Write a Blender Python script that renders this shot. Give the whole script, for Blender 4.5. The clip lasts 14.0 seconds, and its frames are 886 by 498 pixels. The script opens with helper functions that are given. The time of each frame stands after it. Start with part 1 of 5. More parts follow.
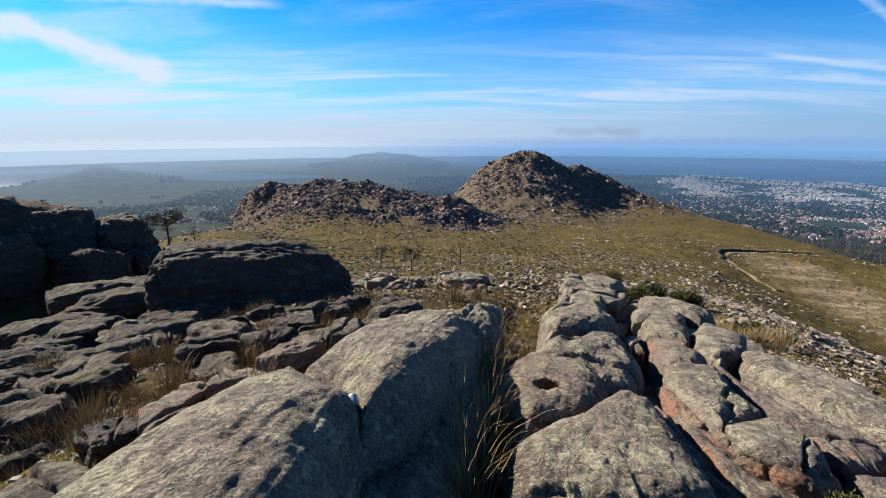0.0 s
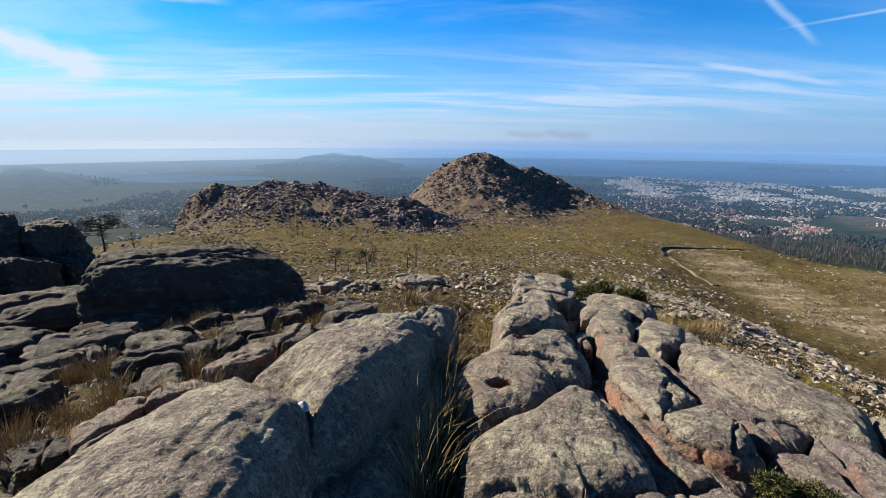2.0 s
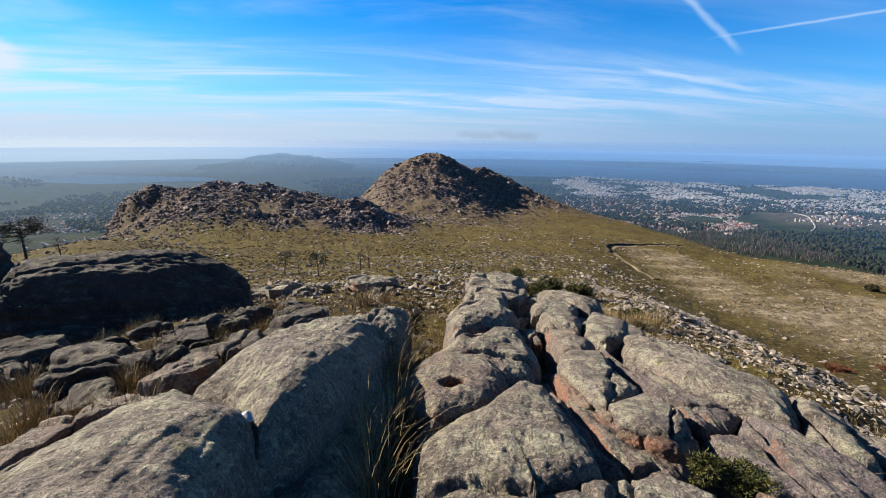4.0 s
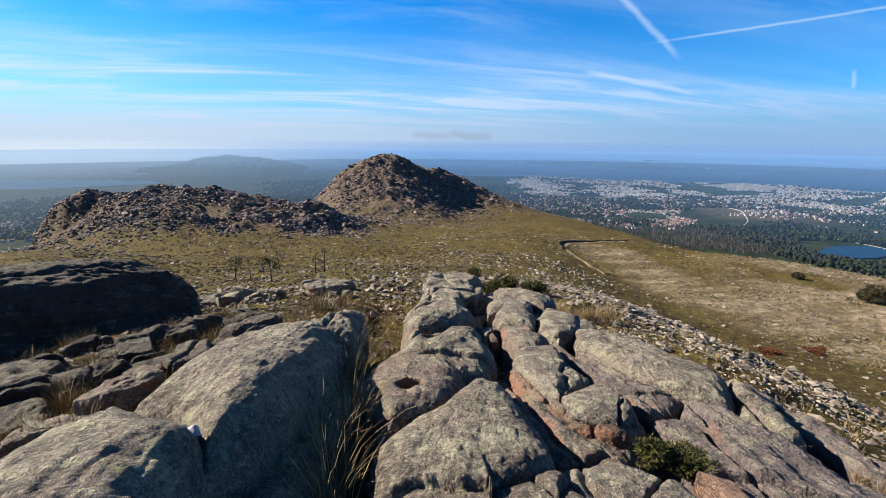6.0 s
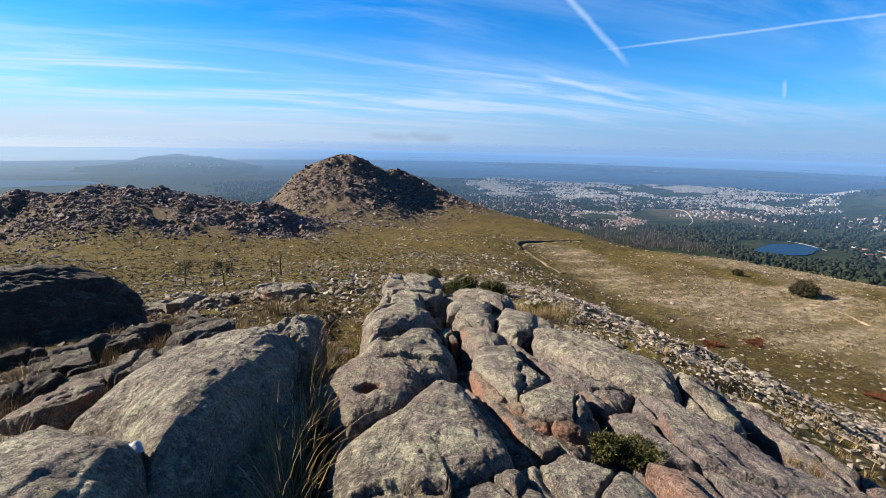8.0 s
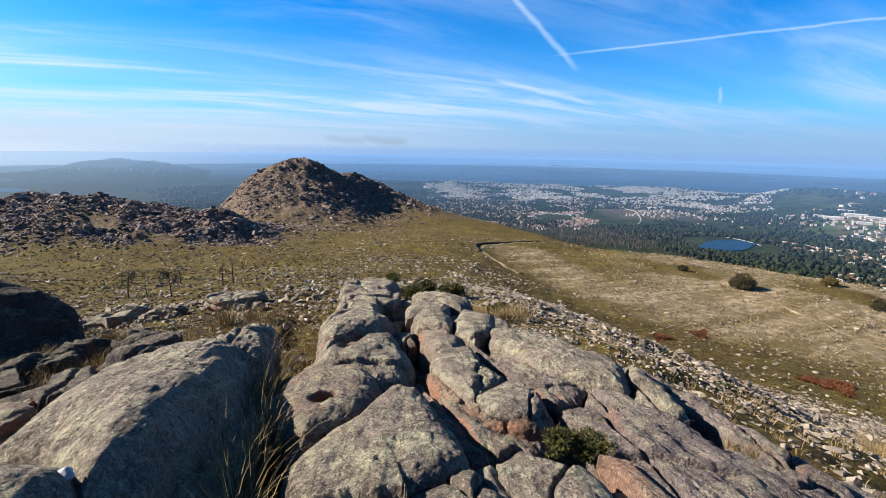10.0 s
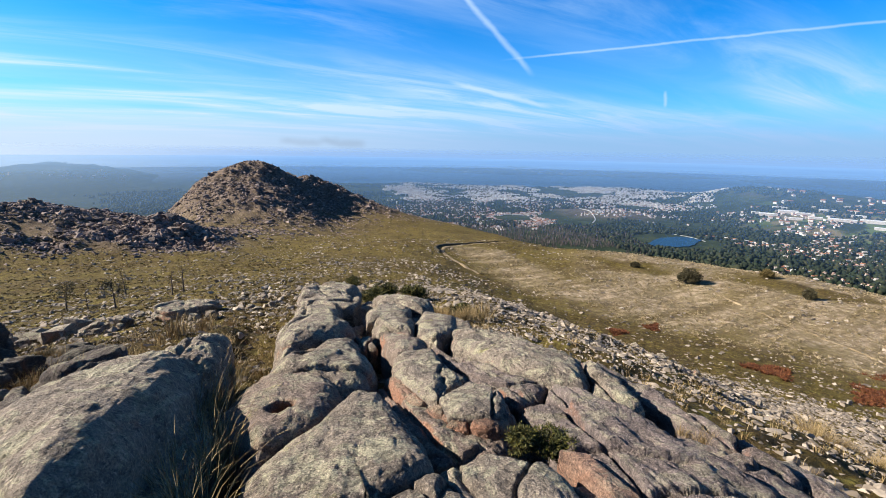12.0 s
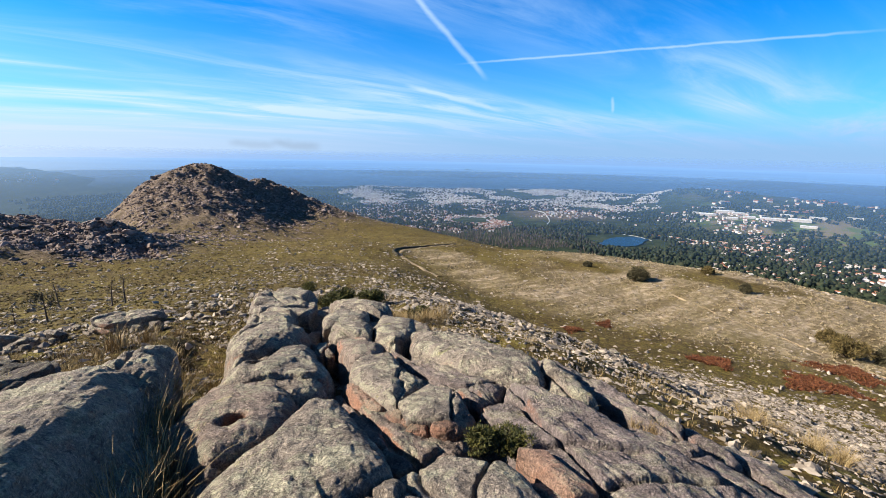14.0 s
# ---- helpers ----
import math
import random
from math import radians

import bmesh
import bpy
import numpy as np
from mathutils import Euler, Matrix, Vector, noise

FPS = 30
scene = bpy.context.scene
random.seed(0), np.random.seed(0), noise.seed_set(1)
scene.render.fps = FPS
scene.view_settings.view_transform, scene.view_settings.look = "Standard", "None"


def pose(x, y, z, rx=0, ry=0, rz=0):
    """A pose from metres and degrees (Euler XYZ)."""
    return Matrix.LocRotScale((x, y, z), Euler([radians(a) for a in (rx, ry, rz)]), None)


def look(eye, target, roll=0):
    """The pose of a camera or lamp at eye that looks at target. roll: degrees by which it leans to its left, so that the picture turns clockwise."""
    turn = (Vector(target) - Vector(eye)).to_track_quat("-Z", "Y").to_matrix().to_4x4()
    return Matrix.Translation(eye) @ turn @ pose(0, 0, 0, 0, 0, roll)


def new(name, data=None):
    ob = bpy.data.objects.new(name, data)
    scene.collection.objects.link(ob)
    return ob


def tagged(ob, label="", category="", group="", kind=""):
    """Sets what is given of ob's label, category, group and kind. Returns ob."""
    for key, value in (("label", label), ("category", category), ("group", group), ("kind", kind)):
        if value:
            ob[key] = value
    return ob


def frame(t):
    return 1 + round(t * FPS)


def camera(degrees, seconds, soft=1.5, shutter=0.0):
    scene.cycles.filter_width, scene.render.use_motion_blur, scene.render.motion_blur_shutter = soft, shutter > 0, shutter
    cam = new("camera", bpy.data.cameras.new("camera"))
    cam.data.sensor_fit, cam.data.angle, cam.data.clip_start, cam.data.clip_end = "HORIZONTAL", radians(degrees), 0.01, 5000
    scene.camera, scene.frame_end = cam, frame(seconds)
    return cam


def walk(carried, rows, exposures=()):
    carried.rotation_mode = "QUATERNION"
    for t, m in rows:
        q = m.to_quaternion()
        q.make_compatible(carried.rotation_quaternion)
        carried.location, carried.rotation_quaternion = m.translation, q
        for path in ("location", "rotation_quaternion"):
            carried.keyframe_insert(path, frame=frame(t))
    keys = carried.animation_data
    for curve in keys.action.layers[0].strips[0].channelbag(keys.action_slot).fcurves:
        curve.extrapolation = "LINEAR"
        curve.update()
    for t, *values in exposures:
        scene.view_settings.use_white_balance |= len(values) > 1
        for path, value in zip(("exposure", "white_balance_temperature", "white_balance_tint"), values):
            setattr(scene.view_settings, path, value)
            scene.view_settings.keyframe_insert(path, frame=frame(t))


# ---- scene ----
cam = camera(88.9, 14.0, soft=0.4)
PATH = [
    (0, look((0.000, 0.000, 0.000), (-0.383, 96.996, -24.324), -0.247)),
    (0.5, look((0.010, -0.002, 0.005), (1.745, 96.988, -24.285), -0.280)),
    (1, look((0.019, -0.011, 0.011), (4.135, 96.930, -24.185), -0.178)),
    (1.5, look((0.026, -0.023, 0.015), (6.823, 96.810, -24.008), -0.023)),
    (2, look((0.039, -0.028, 0.020), (9.393, 96.609, -23.935), 0.218)),
    (2.5, look((0.051, -0.030, 0.019), (12.023, 96.335, -23.863), 0.327)),
    (3, look((0.059, -0.029, 0.020), (14.649, 95.979, -23.845), 0.492)),
    (5.5, look((0.100, -0.049, 0.031), (26.458, 93.452, -23.694), 0.488)),
    (6, look((0.106, -0.058, 0.035), (28.738, 92.794, -23.601), 0.483)),
    (6.5, look((0.110, -0.063, 0.038), (30.963, 92.104, -23.483), 0.532)),
    (7, look((0.113, -0.058, 0.039), (33.130, 91.371, -23.428), 0.760)),
    (7.5, look((0.113, -0.054, 0.041), (35.210, 90.619, -23.339), 1.035)),
    (8, look((0.126, -0.053, 0.040), (37.096, 89.911, -23.193), 1.161)),
    (10.5, look((0.176, -0.083, 0.050), (47.340, 85.245, -22.192), 1.008)),
    (11, look((0.179, -0.080, 0.052), (49.153, 84.269, -22.013), 1.004)),
    (11.5, look((0.190, -0.070, 0.043), (51.027, 83.194, -21.926), 1.027)),
    (12, look((0.197, -0.063, 0.038), (52.988, 82.000, -21.844), 0.952)),
    (12.5, look((0.201, -0.067, 0.039), (55.015, 80.713, -21.641), 0.937)),
    (13, look((0.214, -0.075, 0.035), (57.222, 79.280, -21.244), 1.083)),
    (13.5, look((0.220, -0.075, 0.037), (59.158, 77.905, -21.068), 1.074)),
    (14, look((0.218, -0.062, 0.028), (60.645, 76.771, -21.072), 1.149)),
]
walk(cam, PATH, exposures=((0.0, 1.26), (4.0, 1.29), (9.0, 1.38), (14.0, 1.54)))

# ---- world, sun ----
SUN_AZ, SUN_EL = -54.0, 29.0
sun_dir = Vector((math.sin(radians(SUN_AZ)) * math.cos(radians(SUN_EL)), math.cos(radians(SUN_AZ)) * math.cos(radians(SUN_EL)), math.sin(radians(SUN_EL))))
sun = new("sun", bpy.data.lights.new("sun", "SUN"))
sun.data.energy, sun.data.angle, sun.data.color = 5.0, radians(0.55), (1.0, 0.90, 0.76)
sun.matrix_basis = look(sun_dir * 50, (0, 0, 0))


class Net:
    """Short hand for building a node tree."""

    def __init__(self, tree):
        self.tree = tree
        tree.nodes.clear()

    def node(self, kind, **inputs):
        n = self.tree.nodes.new(kind)
        for key, value in inputs.items():
            self.plug(n, key, value)
        return n

    def plug(self, n, key, value):
        slot = n.inputs[int(key[1:])] if key[0] == "i" and key[1:].isdigit() else n.inputs[key.replace("_", " ")]
        if isinstance(value, bpy.types.NodeSocket):
            self.tree.links.new(value, slot)
        elif isinstance(value, bpy.types.Node):
            self.tree.links.new(value.outputs[0], slot)
        elif slot.type == "RGBA" and len(value) == 3:
            slot.default_value = (*value, 1)
        else:
            slot.default_value = value

    def math(self, op, a, b=0.0, c=0.0, clamp=False):
        n = self.node("ShaderNodeMath", i0=a, i1=b, i2=c)
        n.operation, n.use_clamp = op, clamp
        return n.outputs[0]

    def vec(self, op, a, b=(0, 0, 0)):
        n = self.tree.nodes.new("ShaderNodeVectorMath")
        n.operation = op
        self.plug(n, "i0", a)
        if op == "SCALE":
            self.plug(n, "Scale", b)
        else:
            self.plug(n, "i1", b)
        return n.outputs["Value"] if op in ("DOT_PRODUCT", "LENGTH") else n.outputs[0]

    def mix(self, f, a, b, blend="MIX"):
        n = self.tree.nodes.new("ShaderNodeMix")
        n.data_type, n.blend_type = "RGBA", blend
        for key, value in (("Factor", f), ("A", a), ("B", b)):
            slot = [s for s in n.inputs if s.name == key and s.type == ("VALUE" if key == "Factor" else "RGBA")][0]
            if isinstance(value, bpy.types.NodeSocket):
                self.tree.links.new(value, slot)
            elif key != "Factor" and len(value) == 3:
                slot.default_value = (*value, 1)
            else:
                slot.default_value = value
        return n.outputs[2]

    def step(self, v, lo, hi, a=0.0, b=1.0):
        n = self.node("ShaderNodeMapRange", Value=v)
        n.interpolation_type = "SMOOTHSTEP"
        for key, value in (("From Min", lo), ("From Max", hi), ("To Min", a), ("To Max", b)):
            n.inputs[key].default_value = value
        return n.outputs[0]

    def noise(self, at, scale, detail=4.0, rough=0.55, warp=0.0):
        return self.node("ShaderNodeTexNoise", Vector=at, Scale=scale, Detail=detail, Roughness=rough, Distortion=warp).outputs[0]

    def ramp(self, f, *stops):
        n = self.node("ShaderNodeValToRGB", Fac=f)
        els = n.color_ramp.elements
        while len(els) < len(stops):
            els.new(0.5)
        for e, (at, colour) in zip(els, stops):
            e.position, e.color = at, (*colour, 1)
        return n.outputs[0]


world = bpy.data.worlds.new("sky")
scene.world = world
world.use_nodes = True
w = Net(world.node_tree)
way = w.node("ShaderNodeTexCoord").outputs["Generated"]
xyz = w.node("ShaderNodeSeparateXYZ", Vector=way)
sky = w.tree.nodes.new("ShaderNodeTexSky")
sky.sky_type, sky.sun_disc = "NISHITA", False
sky.sun_elevation, sky.sun_rotation = radians(SUN_EL), radians(SUN_AZ)
sky.altitude, sky.air_density, sky.dust_density, sky.ozone_density = 450, 1.0, 0.4, 3.0
# the cirrus deck, seen as a flat layer overhead
up = w.math("MAXIMUM", xyz.outputs[2], 0.0)
flat = w.vec("SCALE", way, w.math("DIVIDE", 1.0, w.math("ADD", up, 0.09)))
turned = w.node("ShaderNodeMapping", Vector=flat)
turned.inputs["Rotation"].default_value = (0, 0, radians(-14))
turned.inputs["Scale"].default_value = (0.30, 1.0, 0.0)
streaks = w.noise(turned.outputs[0], 1.5, 7, 0.6, 0.7)
veils = w.noise(turned.outputs[0], 0.6, 3, 0.5, 0.3)
cirrus = w.math("MULTIPLY", w.step(streaks, 0.40, 0.74), w.step(veils, 0.34, 0.62))
low = w.math("MULTIPLY", w.step(up, 0.26, 0.02), w.step(veils, 0.25, 0.55, 0.55, 1.0))
cirrus = w.math("ADD", w.math("MULTIPLY", w.math("MULTIPLY", cirrus, w.step(up, 0.75, 0.30, 0.25, 1.0)), 0.62), w.math("MULTIPLY", low, w.step(streaks, 0.2, 0.75, 0.45, 0.8)), clamp=True)


def trail(a, b, width, soft_ends, strength):
    """A vapour trail across the sky between two directions."""
    a, b = Vector(a).normalized(), Vector(b).normalized()
    side = a.cross(b).normalized()
    mid = (a + b).normalized()
    half = math.acos(a.dot(b)) / 2
    wob = w.math("MULTIPLY", w.math("SUBTRACT", w.noise(way, 18.0, 3), 0.5), width * 1.6)
    off = w.math("ABSOLUTE", w.math("ADD", w.vec("DOT_PRODUCT", way, tuple(side)), wob))
    line = w.step(off, width, 0.0)
    ends = w.step(w.vec("DOT_PRODUCT", way, tuple(mid)), math.cos(half + soft_ends), math.cos(half * 0.7))
    return w.math("MULTIPLY", w.math("MULTIPLY", line, ends), strength)


for t_row in (((0.530, 0.793, 0.30), (0.668, 0.727, 0.155), 0.0085, 0.02, 0.5), ((0.65, 0.735, 0.178), (0.965, 0.19, 0.192), 0.0034, 0.05, 0.55),
              ((0.554, 0.822, 0.130), (0.704, 0.705, 0.086), 0.0075, 0.02, 0.55), ((0.839, 0.533, 0.108), (0.842, 0.533, 0.086), 0.005, 0.006, 0.5),
              ((-0.70, 0.69, 0.175), (-0.515, 0.848, 0.118), 0.03, 0.05, 0.85), ((-0.60, 0.77, 0.215), (-0.33, 0.915, 0.236), 0.012, 0.05, 0.6)):
    cirrus = w.math("ADD", cirrus, trail(*t_row), clamp=True)
blue = w.mix(1.0, sky.outputs[0], (0.04, 0.75, 1.42), "MULTIPLY")
sunward = w.step(w.vec("DOT_PRODUCT", way, tuple(sun_dir)), -0.3, 0.95)
cloud = w.mix(sunward, (3.4, 5.3, 8.0), (5.9, 7.0, 8.4))
sky_all = w.mix(cirrus, blue, cloud)
zenith = w.mix(1.0, sky.outputs[0], (0.21, 0.28, 0.36), "MULTIPLY")
sky_all = w.mix(w.step(up, 0.34, 0.80, 0.0, 0.9), sky_all, zenith)
murk = w.mix(sunward, (2.3, 3.9, 6.2), (5.0, 6.0, 7.3))
sky_all = w.mix(w.step(xyz.outputs[2], 0.09, 0.0, 0.0, 0.97), sky_all, murk)
for t_row in (((0.235, 0.972, 0.008), (0.30, 0.954, 0.006), 0.011, 0.015, 0.32), ((0.31, 0.95, 0.010), (0.385, 0.923, 0.004), 0.014, 0.015, 0.4)):
    sky_all = w.mix(trail(*t_row), sky_all, (2.3, 2.9, 3.7))
w.node("ShaderNodeOutputWorld", Surface=w.node("ShaderNodeBackground", Color=sky_all, Strength=0.05))

# ---- materials ----
def material(name):
    m = bpy.data.materials.new(name)
    m.use_nodes = True
    n = Net(m.node_tree)
    return m, n


def finish(n, colour, rough, bump=None, strength=0.5, distance=0.02, spec=0.3):
    p = n.node("ShaderNodeBsdfPrincipled", Base_Color=colour, Roughness=rough)
    p.inputs["Specular IOR Level"].default_value = spec
    if bump is not None:
        b = n.node("ShaderNodeBump", Height=bump, Strength=strength, Distance=distance)
        n.plug(p, "Normal", b.outputs[0])
    n.node("ShaderNodeOutputMaterial", Surface=p)


def granite(name, dark, light, lichen, rust, tone=1.0):
    """Weathered granite: feldspar grain, pale crusts of lichen on top, iron stains on the broken sides."""
    m, n = material(name)
    at = n.vec("ADD", n.node("ShaderNodeNewGeometry").outputs["Position"], (0, 0, 0))
    up = n.node("ShaderNodeSeparateXYZ", Vector=n.node("ShaderNodeNewGeometry").outputs["Normal"]).outputs[2]
    big, mid, fine = n.noise(at, 0.9, 5, 0.6, 0.4), n.noise(at, 6.0, 7, 0.68, 0.3), n.noise(at, 70.0, 3, 0.7)
    colour = n.mix(n.step(big, 0.32, 0.68), dark, light)
    colour = n.mix(n.step(mid, 0.38, 0.68, 0.0, 0.5), colour, [c * 1.25 for c in light])
    crust = n.math("MULTIPLY", n.step(n.noise(at, 3.2, 9, 0.74, 0.8), 0.49, 0.57), n.step(up, 0.25, 0.75))
    colour = n.mix(n.math("MULTIPLY", crust, lichen), colour, (0.42 * tone, 0.39 * tone, 0.275 * tone))
    yellow = n.math("MULTIPLY", n.step(n.noise(at, 1.7, 8, 0.7, 0.5), 0.60, 0.70), n.step(up, 0.5, 0.9))
    colour = n.mix(n.math("MULTIPLY", yellow, lichen * 0.8), colour, (0.40 * tone, 0.38 * tone, 0.14 * tone))
    spots = n.step(n.noise(at, 11.0, 8, 0.76), 0.56, 0.64)
    colour = n.mix(n.math("MULTIPLY", spots, 0.75), colour, (0.05, 0.043, 0.039))
    blotch = n.math("MULTIPLY", n.step(n.noise(at, 4.6, 9, 0.78, 0.6), 0.49, 0.55), n.step(n.noise(at, 1.3, 4), 0.36, 0.56, 0.2, 0.75))
    colour = n.mix(blotch, colour, n.mix(0.62, colour, (0.04, 0.034, 0.031)))
    if rust:
        stain = n.math("MULTIPLY", n.step(n.noise(at, 1.1, 6, 0.62, 0.6), 0.62 - 0.2 * rust, 0.74 - 0.2 * rust), n.step(up, 0.95, 0.6))
        colour = n.mix(n.math("MULTIPLY", stain, 0.85), colour, (0.37, 0.185, 0.115))
    colour = n.mix(n.step(fine, 0.35, 0.65, 0.0, 0.7), colour, n.mix(0.7, colour, (0.03, 0.028, 0.03)))
    rind = n.step(n.noise(at, 34.0, 4, 0.7), 0.52, 0.66, 0.0, 0.5)
    colour = n.mix(rind, colour, [min(1.0, c * 1.7) for c in light])
    knobs = n.noise(at, 19.0, 5, 0.7, 0.4)
    colour = n.mix(n.step(knobs, 0.47, 0.33, 0.0, 0.6), colour, n.mix(0.75, colour, (0.02, 0.018, 0.016)))
    pits = n.node("ShaderNodeTexVoronoi", Vector=at, Scale=26.0).outputs[0]
    bump = n.math("ADD", n.math("ADD", n.math("MULTIPLY", mid, 0.10), n.math("MULTIPLY", knobs, 0.075)), n.math("ADD", n.math("MULTIPLY", fine, 0.022), n.math("MULTIPLY", pits, 0.010)))
    finish(n, colour, 0.9, bump, 1.0, 1.0, 0.2)
    return m


M_ROCK = granite("lichen_granite", (0.155, 0.127, 0.103), (0.315, 0.263, 0.210), 1.0, 0.3, 1.05)
M_RUSTY = granite("iron_stained_granite", (0.165, 0.124, 0.102), (0.30, 0.234, 0.190), 0.8, 0.75, 0.95)
M_PURPLE = granite("smooth_purple_granite", (0.140, 0.111, 0.103), (0.27, 0.218, 0.198), 0.6, 0.35, 0.95)
M_RUST = granite("rust_red_granite", (0.22, 0.125, 0.085), (0.34, 0.215, 0.155), 0.5, 1.0, 0.9)
# Two darkened copies of the granite: shade of the left-hand rocks put into colour.
M_DARK = granite("shade_dark_granite", (0.034, 0.027, 0.023), (0.105, 0.085, 0.070), 0.7, 0.1, 0.6)
M_SHADE = granite("half_shade_granite", (0.052, 0.041, 0.036), (0.14, 0.112, 0.094), 0.8, 0.15, 0.7)
M_FAR = granite("hill_granite", (0.115, 0.088, 0.076), (0.25, 0.195, 0.168), 0.3, 0.2, 0.5)


def ground_material():
    m, n = material("heath_ground")
    at = n.node("ShaderNodeNewGeometry").outputs["Position"]
    zone = n.node("ShaderNodeSeparateColor", Color=n.node("ShaderNodeVertexColor").outputs[0])
    n.tree.nodes[-2].layer_name = "zone"
    big, mid, fine = n.noise(at, 0.06, 6, 0.62, 0.5), n.noise(at, 0.7, 6, 0.65), n.noise(at, 7.0, 5, 0.7)
    grass = n.mix(n.step(big, 0.35, 0.65), (0.068, 0.046, 0.014), (0.110, 0.084, 0.020))
    grass = n.mix(n.step(mid, 0.42, 0.62, 0.0, 0.8), grass, (0.112, 0.080, 0.031))
    grass = n.mix(n.step(fine, 0.45, 0.7, 0.0, 0.75), grass, (0.028, 0.022, 0.009))
    patch = n.noise(at, 0.22, 7, 0.68, 0.6)
    grass = n.mix(n.step(patch, 0.52, 0.64, 0.0, 0.75), grass, (0.055, 0.036, 0.014))
    grass = n.mix(n.step(patch, 0.46, 0.36, 0.0, 0.7), grass, (0.117, 0.090, 0.023))
    tuft = n.noise(at, 1.6, 6, 0.7, 0.5)
    grass = n.mix(n.step(tuft, 0.53, 0.66, 0.0, 0.8), grass, (0.048, 0.037, 0.013))
    grass = n.mix(n.step(tuft, 0.47, 0.36, 0.0, 0.8), grass, (0.175, 0.148, 0.036))
    bands = n.node("ShaderNodeMapping", Vector=at)
    bands.inputs["Rotation"].default_value = (0, 0, radians(70))
    bands.inputs["Scale"].default_value = (0.035, 0.30, 0.0)
    band = n.noise(bands.outputs[0], 1.0, 6, 0.62, 0.4)
    dry = n.mix(n.step(fine, 0.35, 0.65), (0.30, 0.232, 0.155), (0.45, 0.365, 0.26))
    dry = n.mix(n.step(band, 0.50, 0.62, 0.0, 0.6), dry, (0.135, 0.100, 0.048))
    dry = n.mix(n.step(tuft, 0.52, 0.66, 0.0, 0.55), dry, (0.12, 0.09, 0.05))
    colour = n.mix(n.math("MULTIPLY", zone.outputs[1], n.step(n.math("ADD", mid, n.math("MULTIPLY", band, 0.8)), 0.95, 0.70, 0.35, 1.0)), grass, dry)
    rock = n.mix(n.step(mid, 0.35, 0.65), (0.078, 0.059, 0.052), (0.190, 0.146, 0.126))
    colour = n.mix(n.math("MULTIPLY", zone.outputs[2], n.step(fine, 0.3, 0.55)), colour, rock)
    # the valley: woods, fields, heath
    vast = n.noise(at, 0.006, 6, 0.62, 0.6)
    woods = n.mix(n.step(n.noise(at, 0.05, 5, 0.7), 0.4, 0.65), (0.018, 0.030, 0.016), (0.045, 0.058, 0.028))
    fields = n.mix(n.step(n.noise(at, 0.02, 2), 0.45, 0.55), (0.10, 0.14, 0.05), (0.19, 0.16, 0.10))
    settled = n.math("MULTIPLY", n.step(n.vec("LENGTH", at), 1500.0, 1000.0), n.step(n.math("DIVIDE", n.node("ShaderNodeSeparateXYZ", Vector=at).outputs[0], n.vec("LENGTH", at)), 0.88, 0.96))
    vale = n.mix(n.math("MULTIPLY", n.step(vast, 0.48, 0.56), settled), woods, fields)
    rise = n.step(n.vec("LENGTH", n.vec("SUBTRACT", at, (778.0, 595.0, -120.0))), 130.0, 60.0, 0.0, 0.85)
    vale = n.mix(rise, vale, n.mix(n.step(n.noise(at, 0.03, 5), 0.4, 0.6), (0.075, 0.060, 0.042), (0.15, 0.118, 0.085)))
    colour = n.mix(zone.outputs[0], colour, vale)
    bump = n.math("ADD", n.math("MULTIPLY", mid, 0.6), fine)
    finish(n, colour, 0.95, bump, 1.0, 0.25, 0.1)
    return m


def plain(name, a, b, scale, rough=0.8, spec=0.3):
    m, n = material(name)
    at = n.node("ShaderNodeNewGeometry").outputs["Position"]
    v = n.noise(at, scale, 5, 0.6)
    finish(n, n.mix(n.step(v, 0.3, 0.7), a, b), rough, v, 0.4, 0.01, spec)
    return m


M_GROUND = ground_material()


def water_material(name, deep, rough):
    m, n = material(name)
    at = n.node("ShaderNodeNewGeometry").outputs["Position"]
    finish(n, n.mix(n.noise(at, 0.004, 4), deep, [c * 1.3 for c in deep]), rough, n.noise(at, 0.4, 3), 0.2, 0.5, 0.5)
    return m


M_SEA = water_material("sea_water", (0.02, 0.05, 0.10), 0.35)


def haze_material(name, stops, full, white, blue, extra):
    """A sheet standing in for hazy air: it lets light through and scatters the rest; the haze put into its colour is
    thicker with distance and whiter towards the sun.
    """
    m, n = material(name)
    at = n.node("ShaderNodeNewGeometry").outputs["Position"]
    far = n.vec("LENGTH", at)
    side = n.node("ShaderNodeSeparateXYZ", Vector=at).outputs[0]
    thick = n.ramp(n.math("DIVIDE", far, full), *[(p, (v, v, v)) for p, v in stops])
    sun_side = n.step(n.math("DIVIDE", side, far), 0.35, -0.45)
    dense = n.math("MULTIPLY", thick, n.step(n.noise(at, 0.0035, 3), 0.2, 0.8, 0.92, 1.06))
    dense = n.math("ADD", dense, n.math("MULTIPLY", n.math("MULTIPLY", sun_side, thick), extra), clamp=True)
    colour = n.mix(sun_side, blue, white)
    out = n.node("ShaderNodeMixShader", i0=dense, i1=n.node("ShaderNodeBsdfTransparent").outputs[0], i2=n.node("ShaderNodeBsdfDiffuse", Color=colour).outputs[0])
    n.node("ShaderNodeOutputMaterial", Surface=out)
    return m


